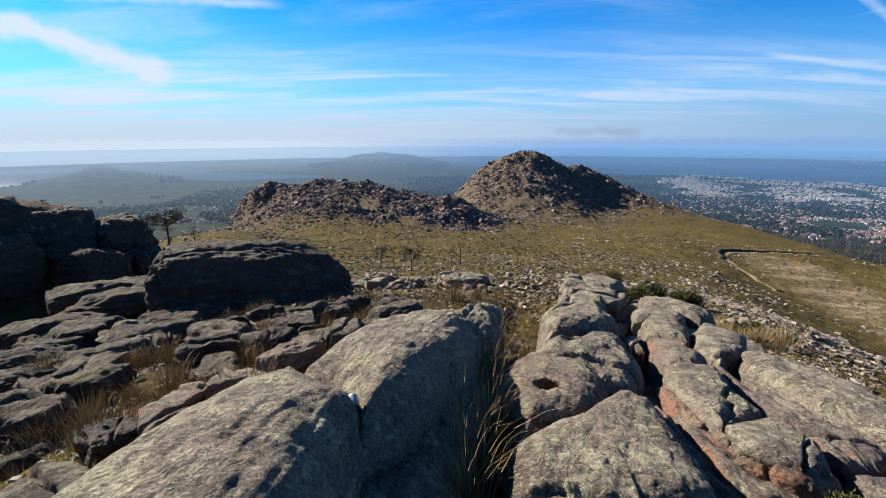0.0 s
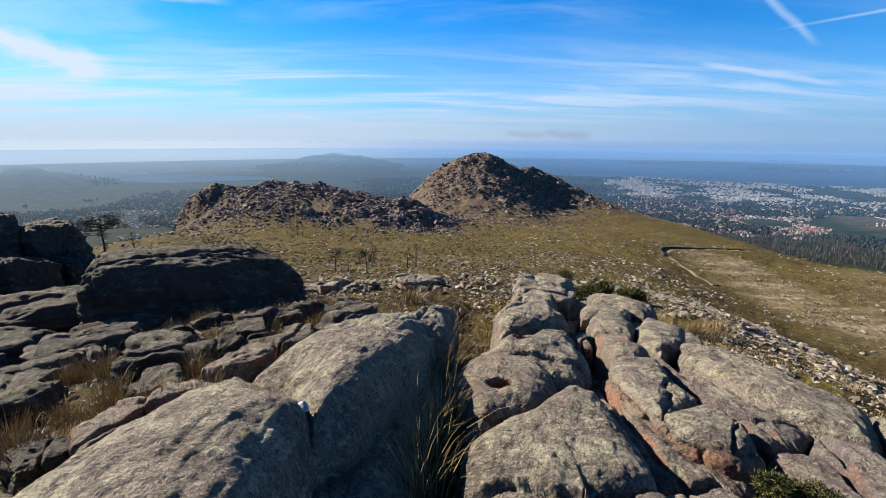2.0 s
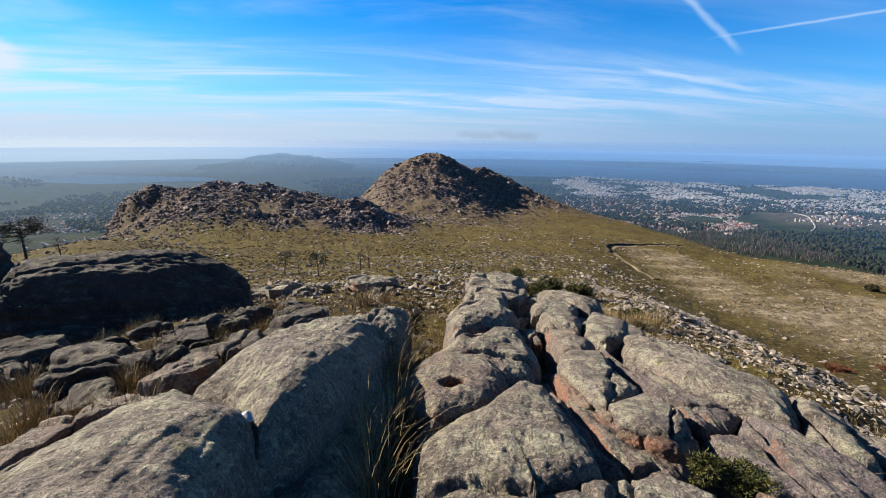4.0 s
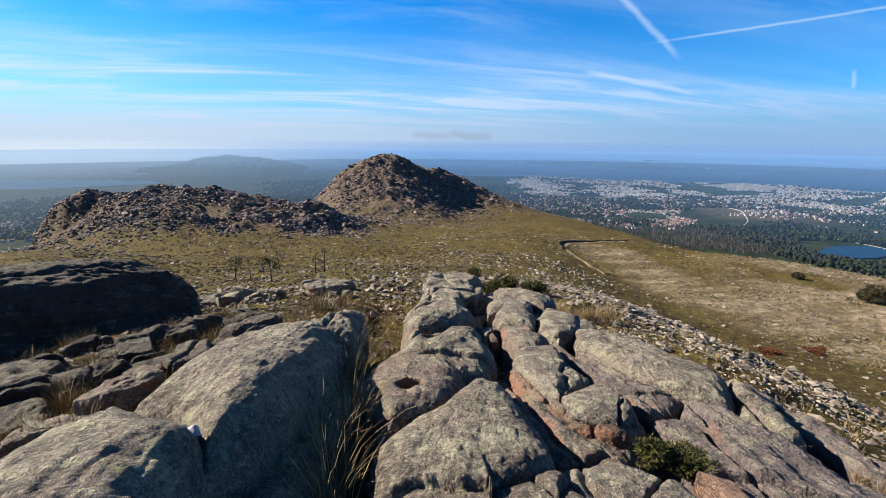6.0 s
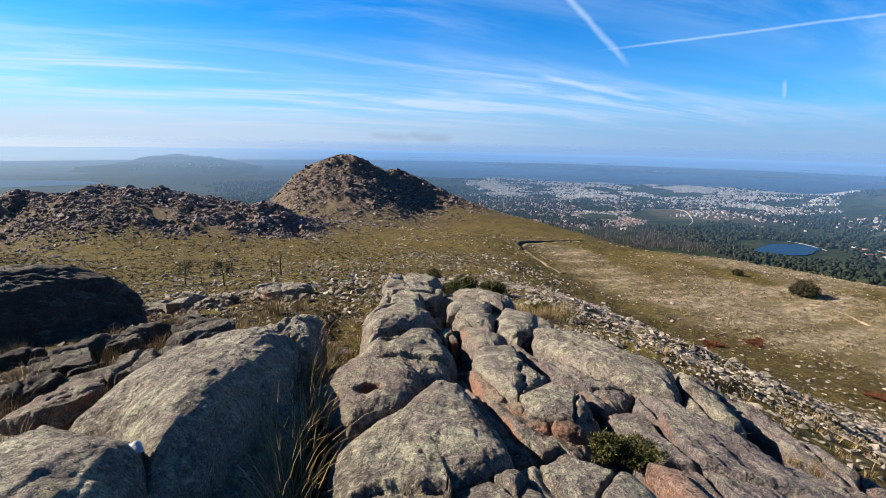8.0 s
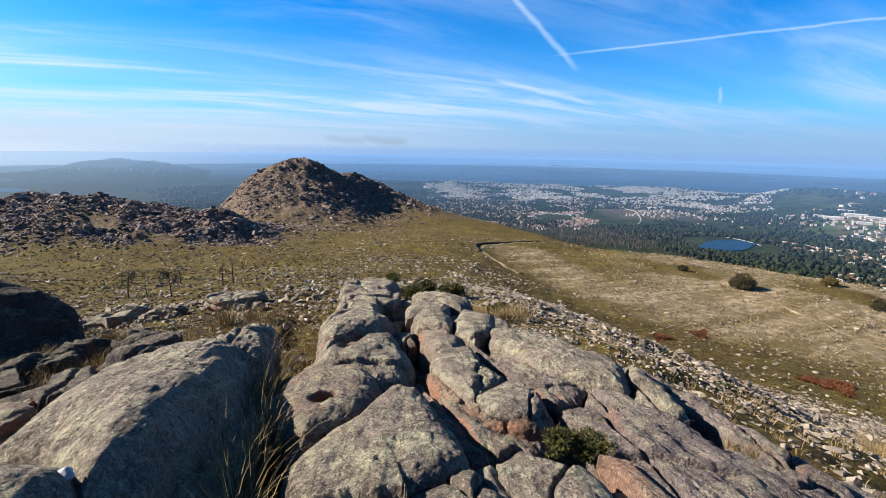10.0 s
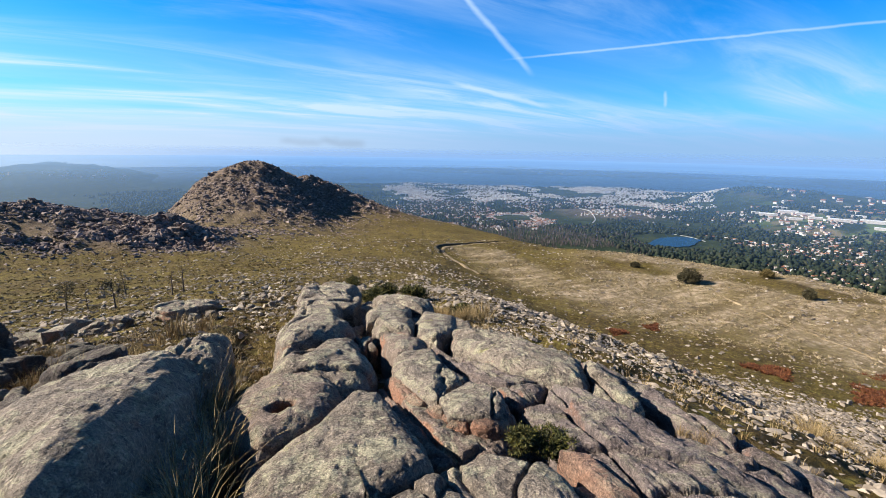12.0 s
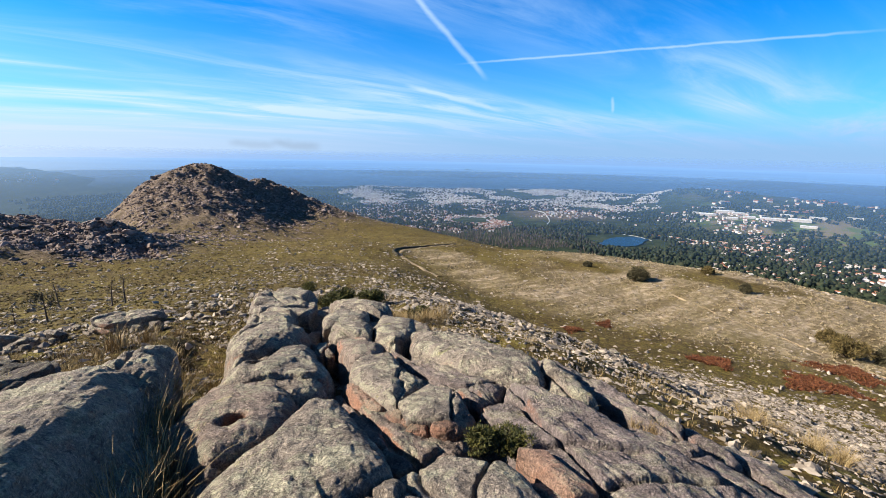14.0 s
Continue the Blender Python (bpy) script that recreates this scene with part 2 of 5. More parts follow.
def random_mix(name, stops, rough=0.8, grain=0.0, bump=0.0, spec=0.2):
    """One colour for each loose piece of a mesh, picked from the stops."""
    m, n = material(name)
    geo = n.node("ShaderNodeNewGeometry")
    colour = n.ramp(geo.outputs["Random Per Island"], *stops)
    v = n.noise(geo.outputs["Position"], grain or 3.0, 5, 0.65)
    colour = n.mix(n.step(v, 0.35, 0.7, 0.0, 0.55), colour, n.mix(0.7, colour, (0.02, 0.02, 0.018)))
    finish(n, colour, rough, v if bump else None, bump, 0.05, spec)
    return m


M_STONE = random_mix("loose_granite", ((0, (0.12, 0.098, 0.078)), (0.5, (0.25, 0.208, 0.166)), (1, (0.36, 0.308, 0.25))), 0.9, 5.0, 0.5)
M_CRAG = random_mix("crag_granite", ((0, (0.075, 0.057, 0.050)), (0.5, (0.175, 0.132, 0.117)), (1, (0.29, 0.228, 0.20))), 0.9, 1.2, 0.6)
M_STRAW = random_mix("dry_grass", ((0, (0.156, 0.101, 0.037)), (0.5, (0.294, 0.207, 0.092)), (1, (0.423, 0.331, 0.184))), 0.7, 9.0)
M_HEATH = random_mix("heath_plants", ((0, (0.056, 0.042, 0.013)), (0.5, (0.105, 0.078, 0.022)), (1, (0.18, 0.130, 0.052))), 0.8, 3.0)
M_MOSS = random_mix("meadow_grass", ((0, (0.040, 0.032, 0.007)), (0.6, (0.080, 0.059, 0.014)), (1, (0.125, 0.093, 0.031))), 0.8, 3.0)
M_FERN = random_mix("dead_bracken", ((0, (0.055, 0.017, 0.007)), (0.6, (0.120, 0.036, 0.012)), (1, (0.17, 0.075, 0.026))), 0.8, 4.0)
M_GORSE = random_mix("gorse_green", ((0, (0.020, 0.024, 0.006)), (0.6, (0.062, 0.066, 0.014)), (1, (0.15, 0.13, 0.026))), 0.7, 9.0)
M_DULL = random_mix("dull_scrub", ((0, (0.030, 0.027, 0.014)), (0.6, (0.062, 0.054, 0.026)), (1, (0.11, 0.092, 0.048))), 0.8, 6.0)
M_NEEDLE = random_mix("pine_needles", ((0, (0.008, 0.014, 0.008)), (1, (0.03, 0.04, 0.018))), 0.7, 5.0)
M_WOOD = random_mix("grey_bark", ((0, (0.045, 0.036, 0.03)), (1, (0.08, 0.065, 0.055))), 0.9, 6.0, 0.5)
M_WOODS = random_mix("valley_woods", ((0, (0.008, 0.016, 0.009)), (0.6, (0.018, 0.030, 0.014)), (1, (0.042, 0.046, 0.022))), 0.9, 0.4)
M_BURNT = random_mix("leafless_woods", ((0, (0.050, 0.039, 0.035)), (0.6, (0.105, 0.082, 0.074)), (1, (0.170, 0.138, 0.120))), 0.9, 0.6)
M_WALL = random_mix("rendered_walls", ((0, (0.40, 0.36, 0.33)), (0.5, (0.58, 0.53, 0.49)), (1, (0.80, 0.79, 0.77))), 0.8, 0.3)
M_TILE = random_mix("roof_tiles", ((0, (0.281, 0.108, 0.059)), (0.5, (0.389, 0.184, 0.108)), (0.7, (0.486, 0.432, 0.400)), (1, (0.670, 0.648, 0.626))), 0.8, 0.3)
M_SHED = plain("white_sheeting", (0.645, 0.666, 0.686), (0.832, 0.842, 0.853), 0.05, 0.5)
M_TRACK = plain("pale_track", (0.160, 0.116, 0.064), (0.256, 0.200, 0.120), 0.5, 0.95)
M_BANK = plain("dark_bank", (0.020, 0.017, 0.010), (0.05, 0.04, 0.02), 0.9, 0.95)
M_PALE = random_mix("bleached_grass", ((0, (0.18, 0.14, 0.078)), (0.5, (0.28, 0.22, 0.13)), (1, (0.38, 0.31, 0.20))), 0.8, 6.0)
M_QUARTZ = plain("white_quartz", (0.22, 0.22, 0.25), (0.42, 0.43, 0.48), 14.0, 0.5)
M_ROAD = plain("pale_road", (0.30, 0.29, 0.27), (0.42, 0.41, 0.39), 0.3, 0.9)
M_LAKE = water_material("lake_water", (0.010, 0.028, 0.055), 0.25)

# ---- shapes ----
def mesh_object(name, verts, faces, mat, parent=None, label="", smooth=True):
    """One mesh object from arrays of places and of faces; a four-cornered face whose last two corners are one is a triangle."""
    me = bpy.data.meshes.new(name)
    verts, faces = np.asarray(verts, np.float32), np.asarray(faces, np.int32)
    sides = np.full(len(faces), faces.shape[1], np.int32)
    loops = faces.ravel()
    if faces.shape[1] == 4:
        three = faces[:, 2] == faces[:, 3]
        sides[three] = 3
        loops = faces[np.stack([three < 2, three < 2, three < 2, ~three], -1)]
    me.vertices.add(len(verts))
    me.vertices.foreach_set("co", verts.ravel())
    me.loops.add(len(loops))
    me.loops.foreach_set("vertex_index", loops)
    me.polygons.add(len(faces))
    me.polygons.foreach_set("loop_start", np.concatenate([[0], np.cumsum(sides)[:-1]]).astype(np.int32))
    me.polygons.foreach_set("loop_total", sides)
    me.update(calc_edges=True)
    me.validate()
    me.polygons.foreach_set("use_smooth", np.full(len(me.polygons), bool(smooth)))
    me.materials.append(mat)
    ob = new(name, me)
    if parent:
        ob.parent = parent
    if label:
        ob["label"] = label
    return ob


def lattice(ix, iy, iz, seed):
    h = (ix * 374761393 + iy * 668265263 + iz * 2147483647 + seed * 974711) & 0xFFFFFFFF
    h = ((h ^ (h >> 13)) * 1274126177) & 0xFFFFFFFF
    h = ((h ^ (h >> 16)) * 2246822519) & 0xFFFFFFFF
    return ((h ^ (h >> 15)) & 0xFFFF) / 32767.5 - 1.0


def value_noise(p, seed=0):
    """Smooth noise, -1 to 1, at an (n, 3) array of places."""
    cell = np.floor(p).astype(np.int64)
    f = p - cell
    f = f * f * f * (f * (f * 6 - 15) + 10)
    total = np.zeros(len(p))
    for dx in (0, 1):
        for dy in (0, 1):
            for dz in (0, 1):
                w = (f[:, 0] if dx else 1 - f[:, 0]) * (f[:, 1] if dy else 1 - f[:, 1]) * (f[:, 2] if dz else 1 - f[:, 2])
                total += w * lattice(cell[:, 0] + dx, cell[:, 1] + dy, cell[:, 2] + dz, seed)
    return total


def fractal(p, octaves, seed=0, gain=0.5):
    total, size, scale = np.zeros(len(p)), 1.0, 1.0
    for n in range(octaves):
        total += size * value_noise(p * scale + 17.3 * n, seed + n)
        size, scale = size * gain, scale * 2.03
    return total


def plan(x, y, size):
    return np.stack([x / size, y / size, 0 * x], -1)


def ease(a, b, v):
    t = np.clip((v - a) / (b - a), 0, 1)
    return t * t * (3 - 2 * t)


def hump(x, y, az, far, across, along, turn=0.0, sharp=2.0):
    """1 on top of a hill that stands far metres off in the compass direction az, falling to 0 round it."""
    a, b = math.radians(az), math.radians(az + turn)
    dx, dy = x - far * math.sin(a), y - far * math.cos(a)
    u, v = dx * math.cos(b) - dy * math.sin(b), dx * math.sin(b) + dy * math.cos(b)
    d = np.sqrt((u / np.where(u < 0, across[0], across[1])) ** 2 + (v / along) ** 2)
    return np.exp(-d ** sharp)


SLOPE_R = (0, 3, 8, 15, 22, 38, 55, 90, 120, 170, 220, 270, 330)
SLOPE_Z = (-1.75, -2.6, -3.9, -5.7, -7.2, -11.6, -15.4, -20.8, -24.6, -33.5, -43.5, -55.0, -72.0)


def ground_height(x, y):
    r = np.hypot(x, y)
    az = np.degrees(np.arctan2(x, y))
    hill = sum(np.interp(r * k, SLOPE_R, SLOPE_Z) for k in (0.9, 0.96, 1.0, 1.04, 1.1)) / 5
    back = np.maximum(ease(95, 140, az), ease(-52, -85, az))
    hill = hill * (1 - back) + (-1.9 - 0.03 * r) * back
    edge = np.interp(az, (-180, -90, -50, -38, -28, -20, 35, 50, 70, 90, 130, 180), (300, 200, 90, 70, 76, 250, 275, 235, 172, 150, 260, 300))
    aside = x * 0.906 - y * 0.423
    hill = hill - 5.0 * ease(2.4, 25, aside) * (1 - ease(60, 130, r)) * (1 - back)
    hill = hill - np.interp(az, (40, 46, 60, 72, 75, 79, 95), (0, 3.6, 3.6, 3.6, 6.0, 8.0, 8.0)) * ease(85, 180, r) * (1 - back)
    bench = ease(0.3, -0.6, x + 2.2 - 0.35 * y) * (1 - ease(11, 17, r)) * (1 - back)
    hill = hill + bench * np.maximum(-2.0 - 0.21 * r - hill, 0)
    over = np.maximum(r - edge, 0)
    hill = hill - 0.5 * over * ease(0, 60, over)
    # rocky heights
    hill += 32.0 * hump(x, y, 9.6, 262, (47, 33), 58, 0, 2.3)
    hill += 10.2 * hump(x, y, 10.8, 260, (20, 16), 16, 0, 2.6)
    hill += 20.8 * hump(x, y, 17.4, 280, (13, 35), 30, 10, 2.2)
    hill += 6.0 * hump(x, y, 4.7, 262, (14, 15), 34, 0, 2.2)
    hill += 6.0 * hump(x, y, -22.8, 146, (6, 9), 9, 0, 3.0)
    hill += 15.4 * hump(x, y, 25.3, 272, (46, 58), 56, 0, 2.0)
    hill += 15.0 * hump(x, y, -14.5, 151, (26, 50), 38, -4, 2.3)
    hill += 6.0 * hump(x, y, 0.9, 122, (7.0, 9.5), 9, 0, 1.7)
    hill += 7.0 * hump(x, y, -45.0, 33, (14, 7.0), 4, 0, 2.5)
    hill += 4.6 * hump(x, y, -28.0, 72, (18, 14), 22, 0, 2.2)
    # valley, sea and far hills
    floor = -126 + 3.0 * fractal(plan(x, y, 260), 3, 5) - 8 * ease(-5, -25, az) * ease(1400, 1600, r) + 9 * hump(x, y, 57, 1480, (260, 260), 190) + 8 * hump(x, y, 52.6, 960, (60, 75), 60)
    sea = ease(1590, 1690, r + 70 * fractal(plan(x, y, 240), 3, 9)) * ease(5, 12, az)
    floor = floor * (1 - sea) - 133 * sea
    pond = hump(x, y, 60.5, 720, (75, 80), 90, 0, 4)
    floor = floor * (1 - pond) - 126.5 * pond
    floor += 24 * hump(x, y, 73, 1030, (130, 280), 120, 0, 2.5)
    floor += 44 * hump(x, y, 67.5, 1290, (140, 420), 150, 0, 2.2)
    land = np.maximum(hill, floor) + 4 * np.exp(-((hill - floor) / 8) ** 2)
    n = fractal(plan(x, y, 420), 4, 3)
    rough = fractal(plan(x, y, 100), 4, 7, 0.6)
    land += (40 + 7 * n + 9 * rough) * hump(x, y, -6.3, 2050, (240, 195), 300, 0, 2.3) * ease(1000, 1500, r)
    land += (14 + 4 * rough) * hump(x, y, -17, 2050, (380, 300), 300, 0, 2.5) * ease(1000, 1500, r)
    land += (23 + 5 * rough) * hump(x, y, -38, 1450, (270, 230), 190, 0, 2.0) + (29 + 6 * rough) * hump(x, y, -37.4, 1440, (85, 105), 90, 0, 1.4)
    far_side = ease(2250, 2420, r + 50 * n)
    land += (34 + 8 * n + 9 * rough) * far_side * hump(x, y, 39, 2600, (420, 480), 230, 0, 2.6)
    land += (27 + 8 * n + 8 * rough) * far_side * hump(x, y, 55, 2650, (360, 330), 180, 0, 2.6)
    land += (30 + 10 * n + 8 * rough) * far_side * hump(x, y, 76, 2550, (340, 700), 230, 0, 2.4)
    return land


def stony(x, y):
    """Where bare rock breaks through."""
    s = 1.2 * hump(x, y, 9.9, 258, (52, 46), 74, 0, 3) + 0.8 * hump(x, y, 20, 280, (40, 50), 40, 0, 3) + 1.05 * hump(x, y, -14.5, 151, (32, 48), 17, -4, 3) + 0.62 * hump(x, y, -13, 133, (34, 46), 22, -4, 3) + 0.5 * hump(x, y, -5, 116, (18, 20), 9, 0, 3)
    s += 1.3 * hump(x, y, 0.9, 120, (12, 14), 15, 0, 3) + hump(x, y, -45, 33, (15, 8), 6, 0, 3)
    return np.clip(s, 0, 1.1)


def surface(x, y):
    """The ground with its relief: crags on the heights, hummocks elsewhere."""
    z, r, s = ground_height(x, y), np.hypot(x, y), stony(x, y)
    crag = 0.45 - np.abs(fractal(plan(0.8 * x + 0.6 * y, 0.45 * y - 0.6 * x, 6.0), 3, 33, 0.6))
    z = z + s * (0.6 * fractal(plan(x, y, 13), 2, 31) + 1.5 * crag + 0.5 * fractal(plan(x, y, 4.0), 2, 37)) * ease(60, 110, r)
    z += (0.16 * fractal(plan(x, y, 2.2), 3, 41) + 0.05 * fractal(plan(x, y, 0.5), 2, 43)) * ease(3, 8, r) * (1 - ease(200, 350, r))
    return z + 0.8 * fractal(plan(x, y, 25), 3, 47) * ease(30, 80, r) * (1 - ease(300, 500, r))


def height_at(x, y):
    return float(surface(np.array([float(x)]), np.array([float(y)]))[0])

BALLS = {}


def ball(n):
    """A cube blown up to a ball, n faces along each edge."""
    if n not in BALLS:
        g = np.linspace(-1, 1, n + 1)
        a, b = np.meshgrid(g, g, indexing="ij")
        one, pts, quads = np.ones_like(a), [], []
        cell = np.arange((n + 1) ** 2).reshape(n + 1, n + 1)
        for k, (axes, s) in enumerate((((0, 1, 2), 1), ((0, 1, 2), -1), ((1, 2, 0), 1), ((1, 2, 0), -1), ((2, 0, 1), 1), ((2, 0, 1), -1))):
            p = np.zeros((n + 1, n + 1, 3))
            p[..., axes[0]], p[..., axes[1]], p[..., axes[2]] = a, b, one * s
            pts.append(p.reshape(-1, 3))
            q = np.stack([cell[:-1, :-1], cell[1:, :-1], cell[1:, 1:], cell[:-1, 1:]], -1).reshape(-1, 4) + k * (n + 1) ** 2
            quads.append(q if s > 0 else q[:, ::-1])
        pts, quads = np.concatenate(pts), np.concatenate(quads)
        _, first, inverse = np.unique(np.round(pts * 4096).astype(np.int64), axis=0, return_index=True, return_inverse=True)
        pts, quads = pts[first], inverse.reshape(-1)[quads]
        pts = np.tan(pts * math.pi / 4)
        BALLS[n] = (pts / np.linalg.norm(pts, axis=1, keepdims=True), quads)
    return BALLS[n]


def weather(p, d, length, width, height, n, seed, rough=0.5, layers=0.0, cracks=1.0, facets=14, dents=(), grain=1.0, push=(0.25, 0.5, -0.85)):
    """Wears a smooth form p with outward ways d: flat breaks, knobs, shelves and cracks."""
    g = np.random.default_rng(seed + 900)
    for _ in range(facets):
        nrm = g.normal(0, 1, 3) / np.array([width, length, height])
        nrm /= np.linalg.norm(nrm)
        reach = (p @ nrm).max()
        over = np.maximum(p @ nrm - reach * g.uniform(0.74, 0.97), 0)
        p = p - 0.88 * over[:, None] * nrm
    q = p + seed * 7.13
    size = min(width, length)
    big = fractal(q / (0.75 * size + 0.2), 2, seed)
    mid = fractal(q / 0.30, 5, seed + 11, 0.62) + 0.4 * np.abs(fractal(q / 0.55 * np.array([1.4, 0.6, 1.2]), 4, seed + 13, 0.6))
    bed = fractal(q / np.array([0.12, 0.9, 0.10]), 3, seed + 17, 0.6)
    move = rough * (0.075 * size * big + 0.050 * mid) + grain * min(0.03, 0.02 * size) * bed
    cell = 4.0 * max(width, length) / (2.0 * n)
    for k in range(int(round(cracks * 3.4))):
        along = g.uniform() < 0.55
        a = g.normal(0, 0.28) + (0.0 if along else math.pi / 2)
        nrm = np.array([math.cos(a), math.sin(a), g.normal(0, 0.35)])
        away = (p - g.uniform(-0.40, 0.40, 3) * np.array([width, length, height])) @ nrm + 0.07 * fractal(q / 0.5, 3, seed + 40 + k)
        other = (p - g.uniform(-0.3, 0.3, 3) * np.array([width, length, height])) @ np.array([-math.sin(a), math.cos(a), 0.2])
        reach = 1 if k < 2 else ease(-0.05, 0.12, other)
        wide = max(0.014, 0.45 * cell)
        move -= reach * g.uniform(0.04, 0.085) * np.exp(-(away / wide) ** 2)
        move += reach * g.uniform(-0.035, 0.035) * np.tanh(away / (1.5 * wide))
    if layers:
        s = q[:, 2] / layers + 0.6 * big
        move += 0.10 * (np.abs((s % 1.0) - 0.5) * 2 - 0.5) * min(1.0, size)
    unit = d * np.array([1 / width, 1 / length, 1 / height])
    unit /= np.linalg.norm(unit, axis=1, keepdims=True)
    p = p + unit * move[:, None]
    for place, wide, depth in dents:
        d2 = ((p - np.array(place)) ** 2)[:, :2].sum(1) / wide ** 2
        p = p + np.array(push) * (depth * np.exp(-d2 ** 2) * (p[:, 2] > 0))[:, None]
    return p


def rock_shape(length, width, height, seed, n=28, square=3.2, rough=0.5, layers=0.0, cracks=1.0, facets=14, dents=()):
    """A weathered block: a rounded box, worn by noise, with shelves and cracks."""
    d, quads = ball(n)
    rad = (np.abs(d) ** square).sum(1) ** (-1 / square)
    p = d * rad[:, None] * np.array([width / 2, length / 2, height / 2])
    return weather(p, d, length, width, height, n, seed, rough, layers, cracks, facets, dents), quads


def deck(x, y):
    """Height of the outcrop's worn top."""
    return -1.6 - 0.21 * np.hypot(x, y)


SEED = [0]


def rock(x, y, yaw, length, width, height=0.0, top=0.0, mat=None, label="", n=40, square=3.2, rough=0.5, layers=0.0, lean=0.0, name="outcrop_rock", pitch=None, base=None, group="rocks of the outcrop", cracks=1.0, facets=14, dents=()):
    """One block of the outcrop; yaw: compass direction of its length; top: its crest above the general surface."""
    SEED[0] += 1
    height = height or max(0.55, 0.6 * min(length, width))
    crest = (deck(x, y) if base is None else base) + top
    if pitch is None:
        pitch = -math.degrees(math.atan(0.21 * math.cos(radians(yaw) - math.atan2(x, y))))
    at = pose(x, y, crest - height / 2, pitch, lean, -yaw)
    v, f = rock_shape(length, width, height, SEED[0], n, square, rough, layers, cracks, facets, [(at.inverted() @ Vector(q), w_, d_) for q, w_, d_ in dents])
    ob = mesh_object(name, v, f, mat or M_ROCK)
    ob.matrix_basis = at
    return tagged(ob, label or "rounded grey granite block with pale lichen on top", "rock", group)



def reach_of(outline, angle):
    """How far the outline of a block lies from its middle in each direction, its corners rounded."""
    grid = np.linspace(-math.pi, math.pi, 721)[:-1]
    dx, dy, far = np.cos(grid), np.sin(grid), np.zeros(720)
    for (ax, ay), (bx, by) in zip(outline, np.roll(outline, -1, axis=0)):
        ex, ey = bx - ax, by - ay
        cross = dx * ey - dy * ex
        cross = np.where(np.abs(cross) < 1e-9, 1e-9, cross)
        along, part_way = (ax * ey - ay * ex) / cross, (ax * dy - ay * dx) / cross
        far = np.where((part_way >= 0) & (part_way <= 1) & (along > far), along, far)
    for _ in range(18):
        far = (np.roll(far, 1) + 2 * far + np.roll(far, -1)) / 4
    return np.interp(angle, grid, far, period=2 * math.pi)


def slab_block(outline, top, depth=0.8, mat=None, label="", n=70, square=5.5, rough=0.32, layers=0.0, cracks=0.8, facets=0, dents=(), tilt=(0.0, 0.0), grow=0.035, name="outcrop_rock", group="rocks of the outcrop"):
    """One joint-bounded block of the outcrop with the given plan; top: its crest above the general surface."""
    SEED[0] += 1
    pts = np.array(outline, float)
    mid = (pts.min(0) + pts.max(0)) / 2 * 0.4 + pts.mean(0) * 0.6
    _, axes = np.linalg.eigh(np.cov((pts - mid).T))
    if np.linalg.det(axes) < 0:
        axes[:, 0] *= -1
    local = (pts - mid) @ axes
    local = local * (1 + grow / np.linalg.norm(local, axis=1, keepdims=True))
    ext = np.abs(local).max(0)
    d, quads = ball(n)
    across = np.hypot(d[:, 0], d[:, 1]) + 1e-9
    rad = (across ** square + np.abs(d[:, 2]) ** square) ** (-1 / square)
    far = reach_of(local / ext, np.arctan2(d[:, 1], d[:, 0]))
    flat = (d[:, :2] / across[:, None]) * (across * rad * far)[:, None] * ext
    p = np.stack([flat[:, 0], flat[:, 1], d[:, 2] * rad * depth / 2], -1)
    turn = np.eye(3)
    turn[:2, :2] = axes
    crest = float(deck(mid[0], mid[1])) + top - depth / 2
    here = [(np.array([q[0] - mid[0], q[1] - mid[1], q[2] - crest - (float(deck(q[0], q[1])) - float(deck(mid[0], mid[1])))]) @ turn, w_, d_) for q, w_, d_ in dents]
    p = weather(p, d, 2 * ext[1], 2 * ext[0], depth, n, SEED[0], rough, layers, cracks, facets, here, 0.4, np.array([0.25, 0.5, -0.85]) @ turn)
    p = p @ turn.T
    p[:, 2] += deck(p[:, 0] + mid[0], p[:, 1] + mid[1]) - deck(mid[0], mid[1]) + tilt[0] * p[:, 0] + tilt[1] * p[:, 1]
    ob = mesh_object(name, p, quads, mat or M_ROCK)
    ob.matrix_basis = pose(mid[0], mid[1], crest)
    return tagged(ob, label or "rounded grey granite block with pale lichen on top", "rock", group)


# ---- ground ----
def near_line(x, y, pts):
    """Distance to a line of places."""
    best = np.full(np.shape(x), 1e9)
    for (ax, ay), (bx, by) in zip(pts, pts[1:]):
        t = np.clip(((x - ax) * (bx - ax) + (y - ay) * (by - ay)) / ((bx - ax) ** 2 + (by - ay) ** 2), 0, 1)
        best = np.minimum(best, np.hypot(x - ax - t * (bx - ax), y - ay - t * (by - ay)))
    return best


DRY = ((64, 86), (60, 67), (58, 50), (64, 38), (71, 25), (75, 12), (72, 2))
TRACK = ((85.5, 99.3), (71.5, 96.6), (62.0, 93.0), (56.2, 88.2), (53.2, 78.1), (50.0, 64.0), (52.0, 50.0), (60.0, 36.0), (67.0, 24.0), (70.0, 10.0), (66.0, -2.0))


def dryness(x, y):
    """Where the grass is dry and pale."""
    n = fractal(plan(x, y, 14), 3, 53)
    s = 1.1 * (1 - ease(2, 9, near_line(x, y, DRY) + 4 * n))
    s += 1.2 * ease(-0.35, 0.25, n + 0.35) * ease(46, 64, np.hypot(x - 8, y) + 6 * n) * ease(44, 62, np.degrees(np.arctan2(x, y)))
    return np.clip(s, 0, 1) * (1 - ease(300, 380, np.hypot(x, y)))


